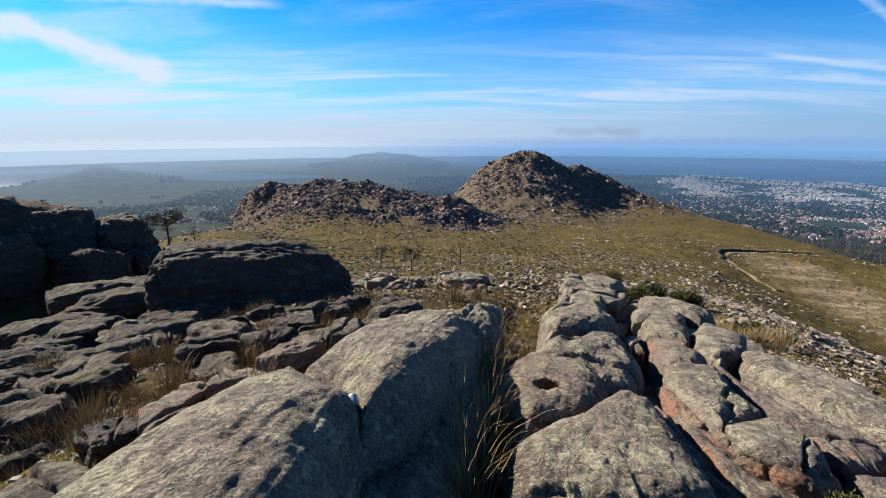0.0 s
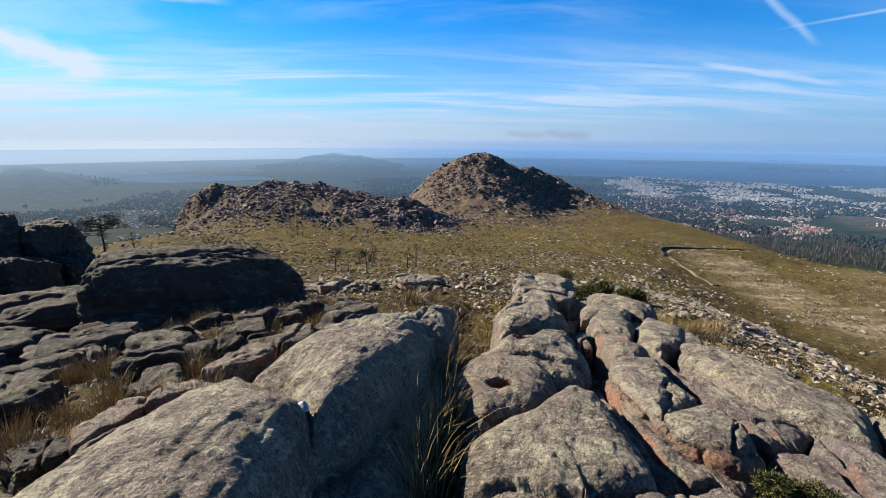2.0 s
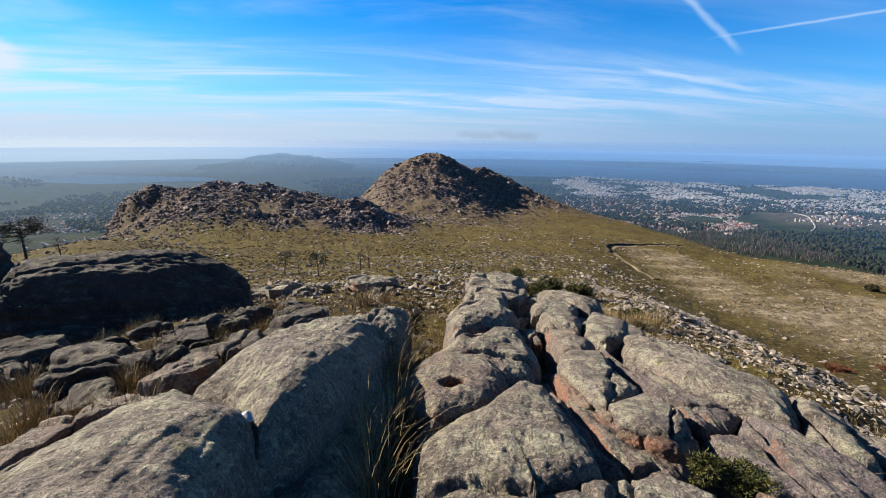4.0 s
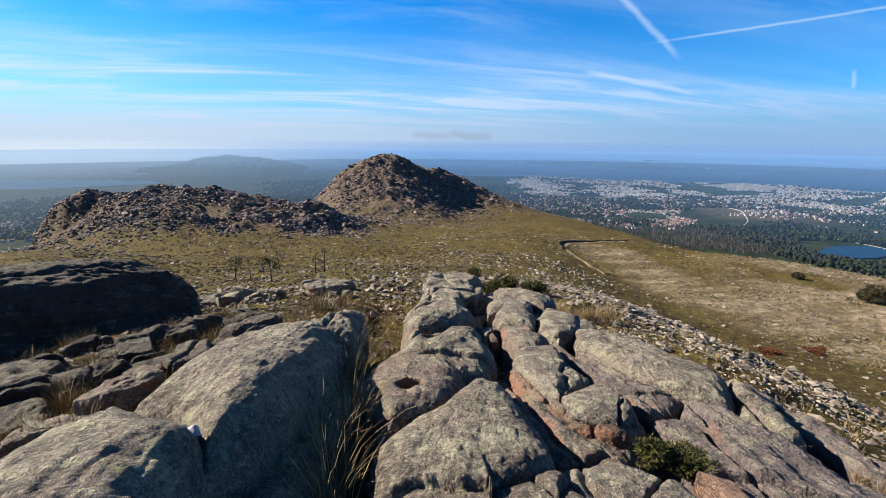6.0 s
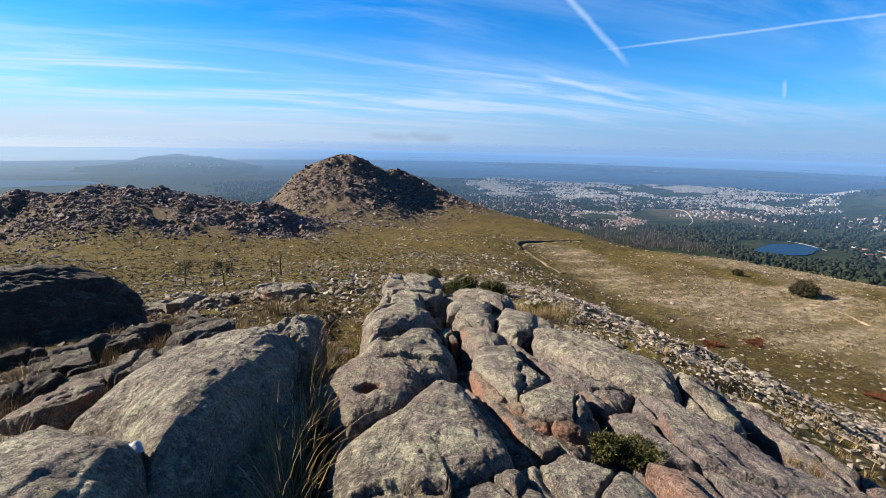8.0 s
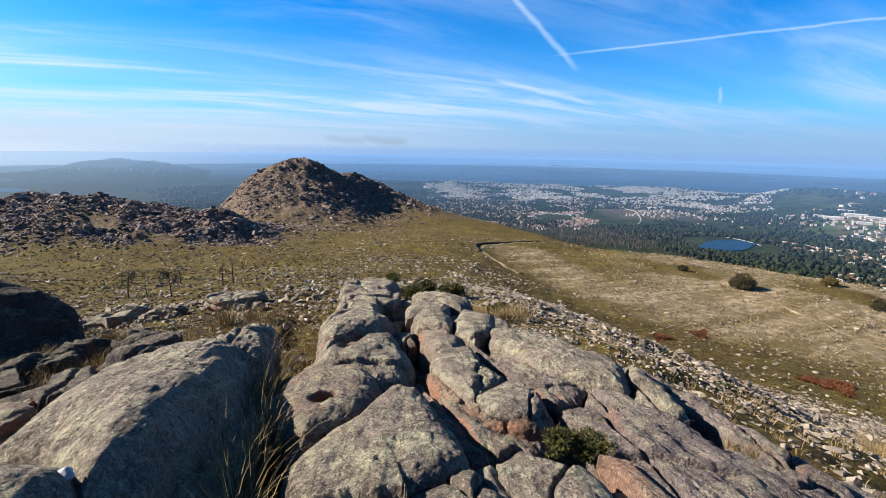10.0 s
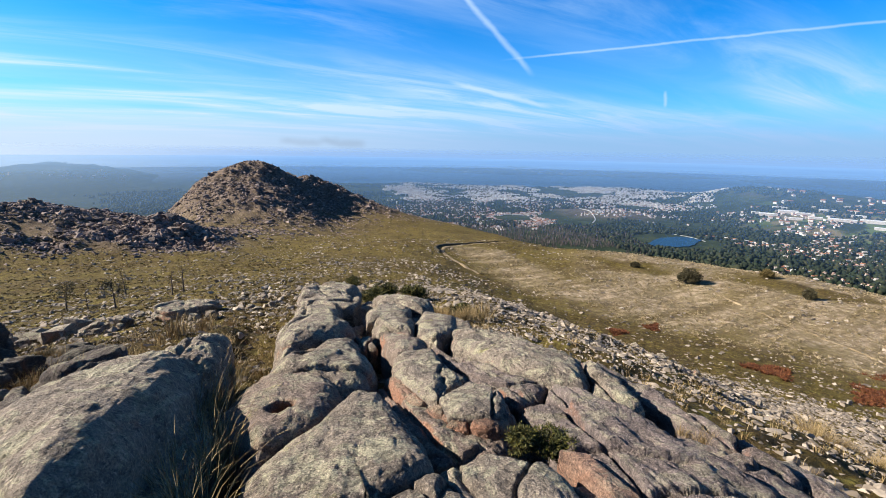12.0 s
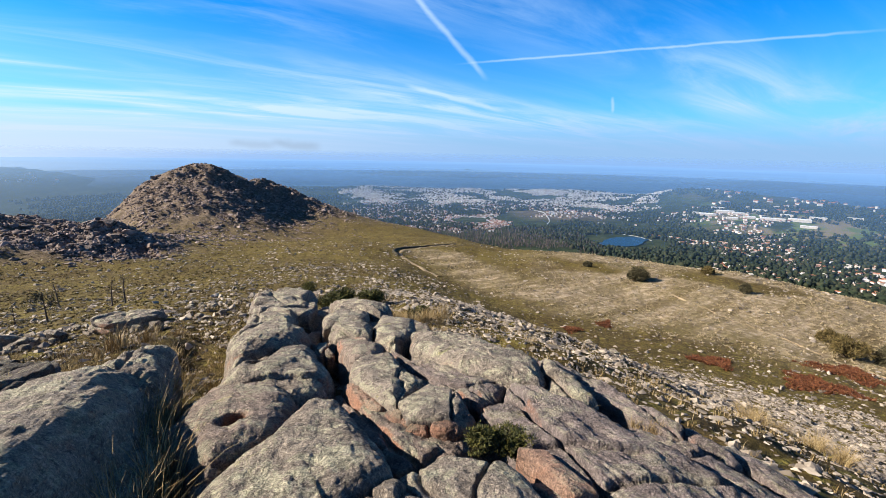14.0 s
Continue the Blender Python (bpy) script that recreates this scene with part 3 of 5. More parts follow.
def build_ground():
    az = np.concatenate([np.arange(-64, 104, 0.22), np.arange(104, 296, 2.0)])
    r = np.concatenate([[0.01], np.geomspace(0.35, 90, 185, endpoint=False), np.arange(90, 340, 1.7), np.geomspace(340, 4960, 84)])
    a, rr = np.meshgrid(np.radians(az), r, indexing="ij")
    x, y, rad = (rr * np.sin(a)).ravel(), (rr * np.cos(a)).ravel(), rr.ravel()
    n, m = len(az), len(r)
    i = np.arange(n * m).reshape(n, m)
    j = np.roll(i, -1, axis=0)
    quads = np.stack([i[:, :-1], j[:, :-1], j[:, 1:], i[:, 1:]], -1).reshape(-1, 4)[:, ::-1]
    ob = mesh_object("ground", np.stack([x, y, surface(x, y)], -1), quads, M_GROUND)
    zone = np.ones((n * m, 4), np.float32)
    zone[:, 0] = ease(300, 420, rad)
    zone[:, 1] = dryness(x, y)
    zone[:, 2] = np.clip(stony(x, y), 0, 1)
    layer = ob.data.color_attributes.new("zone", "FLOAT_COLOR", "POINT")
    layer.data.foreach_set("color", zone.ravel())
    return tagged(ob, "olive and brown heath falling away to a wooded valley", "ground", kind="structure")


def fan(name, near, far, z, mat, lo=-70, hi=115, steps=37, rings=2):
    """A flat ring-shaped sheet round the hill."""
    b, r = np.radians(np.linspace(lo, hi, steps)), np.geomspace(near, far, rings)
    bb, rr = np.meshgrid(b, r, indexing="ij")
    pts = np.stack([np.sin(bb) * rr, np.cos(bb) * rr, np.full_like(rr, z)], -1).reshape(-1, 3)
    i = np.arange(steps * rings).reshape(steps, rings)
    return mesh_object(name, pts, np.stack([i[:-1, :-1], i[:-1, 1:], i[1:, 1:], i[1:, :-1]], -1).reshape(-1, 4), mat)


ground = build_ground()
tagged(fan("water", 1500, 4980, -128.0, M_SEA), "hazy blue sea and bay beyond the valley", "water", kind="structure")
# Aerial haze as two added sheets, its pale blue put into their colour.
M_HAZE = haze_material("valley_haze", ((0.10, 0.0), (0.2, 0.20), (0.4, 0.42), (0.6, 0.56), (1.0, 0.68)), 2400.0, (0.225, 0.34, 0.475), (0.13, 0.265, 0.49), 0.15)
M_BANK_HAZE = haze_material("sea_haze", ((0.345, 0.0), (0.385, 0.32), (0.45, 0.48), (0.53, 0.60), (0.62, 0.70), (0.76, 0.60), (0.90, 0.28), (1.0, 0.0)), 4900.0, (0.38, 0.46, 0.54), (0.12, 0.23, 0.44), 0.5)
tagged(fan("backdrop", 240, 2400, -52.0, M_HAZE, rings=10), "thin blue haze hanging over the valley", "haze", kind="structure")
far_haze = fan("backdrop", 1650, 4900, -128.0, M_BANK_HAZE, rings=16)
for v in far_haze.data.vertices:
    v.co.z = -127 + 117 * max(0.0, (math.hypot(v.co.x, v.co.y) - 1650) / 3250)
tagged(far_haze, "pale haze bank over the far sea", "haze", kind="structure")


def jointed(x, y, heading, wide, long, seed):
    """Height of rock split by two sets of joints into long rounded blocks: 0 in the joints, about 1 on the blocks."""
    wx, wy = x + 0.22 * fractal(plan(x, y, 0.9), 3, seed), y + 0.22 * fractal(plan(x, y, 0.9), 3, seed + 5)
    c, s = math.cos(radians(heading)), math.sin(radians(heading))
    u = (wx * c - wy * s) / wide
    row = np.floor(u).astype(np.int64)
    v = (wx * s + wy * c) / long + lattice(row, row * 0, row * 0, seed)
    col = np.floor(v).astype(np.int64)
    d = np.minimum((0.5 - np.abs(u - row - 0.5)) * wide, (0.5 - np.abs(v - col - 0.5)) * long)
    nil = row * 0
    slant = 0.6 * lattice(row, col, nil, seed + 4) * (u - row - 0.5) + 0.6 * lattice(row, col, nil, seed + 6) * (v - col - 0.5)
    return ease(0.0, 0.07, d) * (0.75 + 0.4 * lattice(row, col, nil, seed + 3) + slant) + 0.25 * ease(0.03, 0.3, d)


def bedrock(name, lo, hi, near, far, heading, wide, long, lift, seed, mat, label, mask):
    """The jointed floor of rock from which the blocks stand up."""
    a, r = np.radians(np.arange(lo, hi, 0.32)), np.geomspace(near, far, 230)
    aa, rr = np.meshgrid(a, r, indexing="ij")
    x, y = (np.sin(aa) * rr).ravel(), (np.cos(aa) * rr).ravel()
    h = jointed(x, y, heading, wide, long, seed)
    rough = 0.06 * fractal(plan(x, y, 0.4), 6, seed + 9, 0.62) + 0.10 * fractal(plan(x, y, 1.8), 2, seed + 8)
    keep = mask(x, y)
    z = np.where(keep > 0.0, (deck(x, y) + lift + 0.30 * (h - 1) + rough) * keep + (surface(x, y) - 0.4) * (1 - keep), surface(x, y) - 0.4)
    i = np.arange(len(a) * len(r)).reshape(len(a), len(r))
    ob = mesh_object(name, np.stack([x, y, z], -1), np.stack([i[:-1, :-1], i[:-1, 1:], i[1:, 1:], i[1:, :-1]], -1).reshape(-1, 4), mat)
    return tagged(ob, label, "rock outcrop")


def on_ridge(x, y):
    u, s = x * 0.906 - y * 0.423, x * 0.423 + y * 0.906
    n = 0.5 * fractal(plan(x, y, 2.0), 3, 71)
    right = np.interp(s, (0, 2, 4, 8, 12, 17), (3.7, 3.6, 3.6, 2.9, 1.9, 0.9))
    return ease(-1.35, -0.95, u + 0.3 * n) * (1 - ease(right - 0.5, right + 0.2, u + n)) * (1 - ease(15.5, 17.0, s + n))


def on_slabs(x, y):
    r, az = np.hypot(x, y), np.degrees(np.arctan2(x, y))
    n = fractal(plan(x, y, 1.6), 3, 73)
    return ease(0.0, 0.3, n - 0.05) * (1 - ease(14, 17, r + n)) * (1 - ease(-10, -2, az - r * 0.4 + 2 * n))


bedrock("outcrop_floor", -14, 105, 0.9, 18, 7, 0.9, 2.6, -0.40, 3, M_RUSTY, "jointed floor of purple-grey granite with open cracks", on_ridge)
bedrock("slab_field", -62, 6, 1.6, 18, 58, 0.7, 2.2, -0.36, 8, M_DARK, "low granite slabs, coloured dark for shade, breaking through dry turf", on_slabs)

# ---- the outcrop underfoot ----
slab = slab_block([(-1.80, 0.6), (-1.66, 1.8), (-1.50, 2.75), (-1.14, 3.3), (-0.86, 3.0), (-0.50, 2.6), (-0.46, 1.9), (-0.6, 0.6)], 0.74, 1.7, n=120, square=3.1, rough=0.34, cracks=0.0, tilt=(-0.02, 0.0), label="big whale-backed granite slab, crusted with yellow-green lichen")
slab_block([(-1.24, 3.1), (-1.10, 4.0), (-0.86, 4.8), (-0.40, 5.5), (0.25, 5.9), (0.52, 5.3), (0.30, 4.0), (-0.04, 3.2), (-0.24, 2.4), (-0.5, 2.15), (-0.86, 2.85)], 0.72, 1.7, n=120, square=3.0, rough=0.36, cracks=0.0, tilt=(-0.07, 0.0), label="far half of the whale-backed slab, steep on one side")
slab_block([(-1.7, 0.6), (-1.4, 2.8), (-0.8, 4.5), (0.2, 5.6), (0.72, 6.0), (0.55, 4.6), (0.24, 3.2), (0.0, 2.2), (-0.3, 0.7)], 0.16, 1.2, n=110, square=3.0, rough=0.6, cracks=0.8, label="steep dark foot of the whale-backed slab")
slab_block([(-0.4, 5.0), (0.24, 6.1), (0.68, 7.2), (0.92, 6.5), (0.64, 5.0), (0.2, 4.4)], 0.56, 1.3, n=70, square=3.2, rough=0.6, cracks=0.6, label="rough end of the whale-backed slab above the gully")
slab_block([(0.36, 1.2), (0.42, 2.2), (0.53, 2.8), (1.13, 3.28), (1.48, 3.74), (1.78, 4.0), (1.95, 3.86), (1.70, 2.65), (1.59, 2.22), (1.06, 2.08), (0.9, 1.2)], 0.12, 1.0, n=120, square=5, rough=0.42, cracks=0.7, label="broad flat-topped granite block with pale lichen")
slab_block([(0.96, 1.1), (1.09, 2.04), (1.57, 2.16), (1.62, 1.9), (1.4, 1.0)], 0.08, 0.8, n=60, square=5.5, label="rough lichen-grey granite block bounded by dark joints")
slab_block([(1.68, 2.2), (2.34, 2.38), (2.44, 2.1), (2.37, 1.75), (2.1, 1.1), (1.5, 1.2), (1.66, 1.95)], 0.04, 0.8, n=80, square=5, label="rough lichen-grey granite block bounded by dark joints")
slab_block([(0.48, 4.1), (0.78, 4.78), (1.17, 5.28), (1.7, 4.95), (1.62, 4.1), (1.40, 3.70), (1.1, 3.32), (0.84, 3.15), (0.55, 2.88), (0.56, 3.4)], 0.15, 1.0, M_RUSTY, "granite block with a hollow and an orange broken face", n=90, square=4, rough=0.4, cracks=0.3, dents=(((0.97, 3.78, -2.34), 0.11, 0.20),))
slab_block([(1.1, 4.9), (1.33, 5.4), (1.72, 5.8), (2.3, 6.45), (2.64, 6.4), (2.33, 4.95), (2.0, 4.22), (1.65, 4.17), (1.33, 4.52)], 0.21, 1.1, n=90, square=3.4, rough=0.4, dents=(((1.577, 5.195, -2.62), 0.10, 0.36),), label="rounded granite block with a small round hole")
slab_block([(1.32, 5.5), (1.55, 6.7), (1.80, 7.75), (2.35, 8.9), (3.05, 8.6), (2.9, 7.1), (2.42, 6.42), (1.9, 6.0)], 0.30, 1.3, n=80, square=3.2, rough=0.45, label="long rounded granite block split by a crack")
slab_block([(2.3, 8.85), (2.65, 9.8), (3.4, 10.5), (3.5, 9.3), (3.1, 8.5)], 0.30, 1.2, n=56, square=3.4, label="long rounded granite block split by a crack")
slab_block([(2.75, 10.0), (3.15, 11.5), (4.0, 12.3), (4.6, 11.0), (3.9, 9.5), (3.45, 9.6)], 0.22, 1.2, n=60, layers=0.4, rough=0.55, label="stacked granite blocks at the outcrop's far end")
slab_block([(3.35, 12.1), (3.9, 13.8), (4.6, 14.4), (4.9, 12.8), (4.5, 11.4)], 0.22, 1.1, n=56, layers=0.35, rough=0.6, label="stacked granite blocks at the outcrop's far end")
slab_block([(4.2, 13.9), (4.5, 15.6), (5.7, 15.9), (5.9, 14.2), (5.0, 12.9)], 0.12, 1.0, n=48, layers=0.35, rough=0.6, label="stacked granite blocks at the outcrop's far end")
# the rust-red floor and the blocks that lie on it, past the dark channel
slab_block([(2.22, 4.5), (2.52, 4.7), (2.5, 3.7), (2.85, 3.05), (2.66, 2.6), (2.38, 2.45), (1.88, 2.42), (1.83, 2.7), (2.03, 3.6)], -0.13, 0.6, M_RUSTY, "rusty granite floor between two rows of blocks", n=90, square=6, rough=0.5)
slab_block([(2.36, 4.45), (2.68, 5.0), (3.05, 5.25), (3.36, 5.2), (3.1, 4.4), (2.9, 3.85), (2.58, 3.5), (2.32, 3.2), (2.20, 3.65)], -0.04, 0.5, M_RUST, "rust-red ledge along a flat-topped block", n=70, square=6, rough=0.45)
slab_block([(2.46, 4.5), (2.76, 5.02), (3.1, 5.32), (3.45, 5.3), (3.22, 4.5), (3.05, 3.9), (2.64, 3.62), (2.42, 3.45), (2.36, 3.75)], 0.08, 0.36, n=80, square=4, rough=0.36, cracks=0.3, facets=2, label="long flat-topped granite block over a rust-red ledge")
slab_block([(2.40, 3.4), (2.95, 3.6), (3.08, 3.25), (2.84, 2.82), (2.58, 2.70), (2.24, 2.98)], -0.03, 0.4, M_RUST, "rust-red ledge under a pillow-shaped block", n=60, square=6, rough=0.4)
slab_block([(2.46, 3.46), (2.98, 3.68), (3.1, 3.27), (2.86, 2.90), (2.60, 2.80), (2.31, 3.03)], 0.10, 0.32, n=66, square=3.4, rough=0.28, cracks=0.2, facets=1, label="pillow-shaped granite block over a rust-red face")
slab_block([(2.8, 5.1), (3.02, 6.0), (3.3, 6.9), (3.8, 6.6), (3.55, 5.7), (3.1, 5.1)], 0.10, 0.8, M_RUSTY, n=64, square=3.6, label="granite block with a rust-red foot")
slab_block([(3.35, 6.95), (3.65, 7.9), (4.2, 8.5), (4.45, 7.6), (3.85, 6.6)], 0.10, 0.8, n=56, square=3.6)
slab_block([(2.72, 6.3), (2.95, 7.1), (3.25, 7.0), (3.0, 6.2)], -0.02, 0.6, n=36, square=3.6, label="small granite block wedged in the channel")
slab_block([(3.7, 8.3), (4.2, 9.5), (5.0, 10.3), (5.35, 9.4), (4.6, 8.2)], 0.08, 0.8, n=50, square=3.8)
slab_block([(4.4, 7.4), (5.2, 8.5), (5.55, 7.7), (4.65, 6.4), (3.75, 5.6), (3.9, 6.4)], 0.08, 0.8, n=60, square=4, label="long pale granite rib along the outcrop's edge")
slab_block([(5.0, 10.4), (5.5, 12.2), (6.3, 12.0), (6.2, 9.8), (5.5, 9.0)], 0.05, 0.9, n=48, square=4, rough=0.55)
# the smooth slabs that dip to the scree
slab_block([(3.5, 5.7), (3.62, 4.8), (3.80, 4.3), (3.97, 3.45), (3.55, 3.12), (3.18, 3.08), (3.26, 3.5), (3.30, 4.3)], 0.0, 0.7, M_PURPLE, "long smooth purple-grey granite slab", n=90, square=6, rough=0.55, cracks=1.4)
slab_block([(3.16, 3.0), (3.55, 3.06), (3.98, 3.38), (3.9, 2.55), (3.96, 1.7), (3.84, 0.7), (2.75, 0.5), (2.78, 1.45), (2.74, 1.75), (2.96, 2.3), (3.06, 2.9)], 0.04, 0.8, M_PURPLE, "broad smooth purple-grey granite slab", n=120, square=6.5, rough=0.5, cracks=1.4)
slab_block([(3.86, 5.3), (4.55, 6.35), (5.0, 6.0), (5.08, 4.8), (5.12, 3.95), (4.58, 3.34), (4.2, 3.05), (3.92, 3.4), (3.78, 3.95)], 0.16, 0.9, n=90, square=3.8, rough=0.45, cracks=0.5, label="long pale granite rib along the outcrop's edge")
slab_block([(4.64, 3.3), (5.15, 3.82), (4.8, 3.0), (4.45, 2.5), (4.06, 2.55), (4.12, 2.95)], 0.06, 0.8, n=60, square=4, rough=0.5, label="long pale granite rib along the outcrop's edge")
slab_block([(5.2, 3.75), (5.6, 4.3), (5.38, 3.0), (5.02, 2.0), (4.78, 1.1), (4.5, 1.2), (4.68, 2.2), (4.88, 2.95)], -0.06, 0.8, M_PURPLE, "stepped grey granite ledge at the outcrop's edge", n=80, square=6, rough=0.6, cracks=1.4)
slab_block([(5.15, 1.95), (5.45, 2.8), (5.62, 2.4), (5.28, 1.2), (4.95, 0.3), (4.62, 0.4)], -0.22, 0.8, M_PURPLE, "stepped grey granite ledge at the outcrop's edge", n=66, square=6, rough=0.6, cracks=1.4)
slab_block([(4.02, 2.5), (4.36, 2.4), (4.52, 1.6), (4.36, 0.5), (3.9, 0.5), (4.03, 1.7)], -0.14, 0.8, M_PURPLE, "stepped grey granite ledge at the outcrop's edge", n=70, square=6, rough=0.6, cracks=1.4)
slab_block([(2.48, 1.9), (2.66, 1.7), (2.7, 0.6), (2.2, 0.7), (2.45, 1.6)], -0.06, 0.7, M_PURPLE, n=50, square=5)
slab_block([(2.70, 2.06), (2.83, 1.92), (2.68, 1.36), (2.52, 1.42)], 0.07, 0.3, M_RUST, "narrow orange sliver of granite", n=32, square=5, cracks=0, rough=0.25)


def perch(ob, way, name, size, mat, label, category):
    """A small piece set into a rock where a look from the standpoint in that direction meets it."""
    way = Vector(way).normalized()
    best = min((ob.matrix_basis @ v.co for v in ob.data.vertices), key=lambda q: (1 - q.normalized().dot(way)) * 400 + q.length * 0.2)
    v, f = rock_shape(size, size * 0.7, size * 0.35, 77, 8, 3, 0.8, facets=10)
    chip = mesh_object(name, v, f, mat)
    chip.matrix_basis = pose(*best, 0, 0, 20)
    return tagged(chip, label, category)


perch(slab, (-0.42, 1.89, -1.19), "quartz_patch", 0.085, M_QUARTZ, "white quartz patch in the big slab", "quartz")
# the field of low slabs
low = np.random.default_rng(61)
for k in range(30):
    a, r = radians(low.uniform(-48, -12)), low.uniform(7.0, 11.0)
    size = low.uniform(0.5, 1.5) * (0.6 + 0.05 * r)
    rock(r * math.sin(a), r * math.cos(a), low.uniform(48, 82), size, size * low.uniform(0.3, 0.55), 0.45, top=low.uniform(-0.12, 0.06), mat=M_DARK, n=20, layers=0.16, rough=0.8, square=4.5, label="small granite slab coloured dark for shade, edged with dry grass", cracks=0.4)


# M_SHADE and M_DARK paint in the shade on the slabs' near faces.
def low_slab(outline, top=0.0, mat=None, depth=0.7, n=52):
    slab_block(outline, top, depth, mat or M_SHADE, "low weathered granite slab among dry grass", n=n, square=4.2, rough=0.55, layers=0.25, cracks=0.7, facets=1)


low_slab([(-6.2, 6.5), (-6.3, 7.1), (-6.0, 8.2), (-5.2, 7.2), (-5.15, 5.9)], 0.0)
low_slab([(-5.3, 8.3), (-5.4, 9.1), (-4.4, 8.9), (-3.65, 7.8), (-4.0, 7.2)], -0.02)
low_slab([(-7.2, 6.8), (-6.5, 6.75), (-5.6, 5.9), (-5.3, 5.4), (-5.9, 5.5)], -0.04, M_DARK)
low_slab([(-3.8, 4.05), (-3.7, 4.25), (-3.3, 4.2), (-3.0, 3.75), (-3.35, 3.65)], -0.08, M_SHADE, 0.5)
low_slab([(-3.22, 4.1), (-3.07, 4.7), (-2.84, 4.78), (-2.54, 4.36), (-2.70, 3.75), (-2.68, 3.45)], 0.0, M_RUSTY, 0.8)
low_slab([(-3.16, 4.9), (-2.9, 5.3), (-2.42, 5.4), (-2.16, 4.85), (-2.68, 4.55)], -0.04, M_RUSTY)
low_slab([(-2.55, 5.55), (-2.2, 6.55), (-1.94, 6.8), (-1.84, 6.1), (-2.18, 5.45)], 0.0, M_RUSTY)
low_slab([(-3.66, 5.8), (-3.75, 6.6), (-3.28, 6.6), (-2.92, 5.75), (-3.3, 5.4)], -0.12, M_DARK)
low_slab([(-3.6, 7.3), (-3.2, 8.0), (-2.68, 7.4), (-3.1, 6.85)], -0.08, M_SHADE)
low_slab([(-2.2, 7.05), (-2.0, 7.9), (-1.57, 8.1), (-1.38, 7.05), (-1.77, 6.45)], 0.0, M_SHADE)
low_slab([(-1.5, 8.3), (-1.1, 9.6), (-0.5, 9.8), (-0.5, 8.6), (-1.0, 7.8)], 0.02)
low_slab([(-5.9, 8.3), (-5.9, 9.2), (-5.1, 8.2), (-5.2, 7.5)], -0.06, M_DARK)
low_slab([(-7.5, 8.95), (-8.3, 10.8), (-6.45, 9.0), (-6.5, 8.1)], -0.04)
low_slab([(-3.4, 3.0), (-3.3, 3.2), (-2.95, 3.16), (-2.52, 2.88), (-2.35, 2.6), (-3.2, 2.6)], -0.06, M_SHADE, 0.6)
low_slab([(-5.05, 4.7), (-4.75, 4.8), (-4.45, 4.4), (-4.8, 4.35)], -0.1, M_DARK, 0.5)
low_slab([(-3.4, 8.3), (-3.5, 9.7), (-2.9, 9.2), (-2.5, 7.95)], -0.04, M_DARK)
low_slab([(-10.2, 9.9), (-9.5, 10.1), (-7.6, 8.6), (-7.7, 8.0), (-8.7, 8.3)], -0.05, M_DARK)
rock(-6.2, 13.6, 80, 6.2, 3.2, 3.6, top=1.55, mat=M_DARK, n=84, layers=0.6, square=2.7, pitch=-3, lean=3, rough=0.9, facets=4, label="big granite boulder with a layered crest, coloured dark for its shaded face", name="boulder")
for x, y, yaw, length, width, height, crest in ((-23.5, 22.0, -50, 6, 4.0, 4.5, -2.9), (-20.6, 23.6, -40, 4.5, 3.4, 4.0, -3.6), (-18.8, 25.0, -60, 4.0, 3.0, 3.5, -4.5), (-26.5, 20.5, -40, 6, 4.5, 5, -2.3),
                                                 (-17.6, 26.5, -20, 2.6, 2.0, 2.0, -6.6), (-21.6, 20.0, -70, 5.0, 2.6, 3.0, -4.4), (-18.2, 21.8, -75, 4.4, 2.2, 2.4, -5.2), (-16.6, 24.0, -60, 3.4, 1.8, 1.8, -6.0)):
    rock(x, y, yaw, length, width, height, base=crest, mat=M_DARK, n=56, layers=0.6, rough=1.5, facets=12, square=5.5, label="craggy granite block of the tor, coloured dark for shade", name="tor_block", pitch=-4, group="blocks of the tor")
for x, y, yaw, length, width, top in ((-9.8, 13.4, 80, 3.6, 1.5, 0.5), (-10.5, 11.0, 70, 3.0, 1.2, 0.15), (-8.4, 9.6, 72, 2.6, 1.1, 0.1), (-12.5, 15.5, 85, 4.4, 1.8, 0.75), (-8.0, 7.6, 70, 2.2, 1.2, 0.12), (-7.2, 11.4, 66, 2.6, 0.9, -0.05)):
    rock(x, y, yaw, length, width, 1.1, top=top, mat=M_DARK, n=40, layers=0.3, label="low layered granite slab with its shade put into the colour")

# ---- loose stones ----
def chunk(n, seed, jag=0.35):
    d, quads = ball(n)
    rng = np.random.default_rng(seed)
    d = d * ((np.abs(d) ** 5).sum(1) ** -0.2)[:, None]
    return d * (1 + rng.uniform(-jag, jag, (len(d), 1))) * rng.uniform(0.7, 1.25, 3) + rng.uniform(-0.1, 0.1, d.shape), quads


def turns(rng, count, tilt=1.0):
    """Random rotations: any heading, tilted by up to tilt radians."""
    a, b, c = rng.uniform(0, 2 * math.pi, count), rng.uniform(-tilt, tilt, count), rng.uniform(-tilt, tilt, count)
    one, nil = np.ones(count), np.zeros(count)
    rz = np.stack([np.cos(a), -np.sin(a), nil, np.sin(a), np.cos(a), nil, nil, nil, one], -1).reshape(-1, 3, 3)
    rx = np.stack([one, nil, nil, nil, np.cos(b), -np.sin(b), nil, np.sin(b), np.cos(b)], -1).reshape(-1, 3, 3)
    ry = np.stack([np.cos(c), nil, np.sin(c), nil, one, nil, -np.sin(c), nil, np.cos(c)], -1).reshape(-1, 3, 3)
    return rz @ rx @ ry


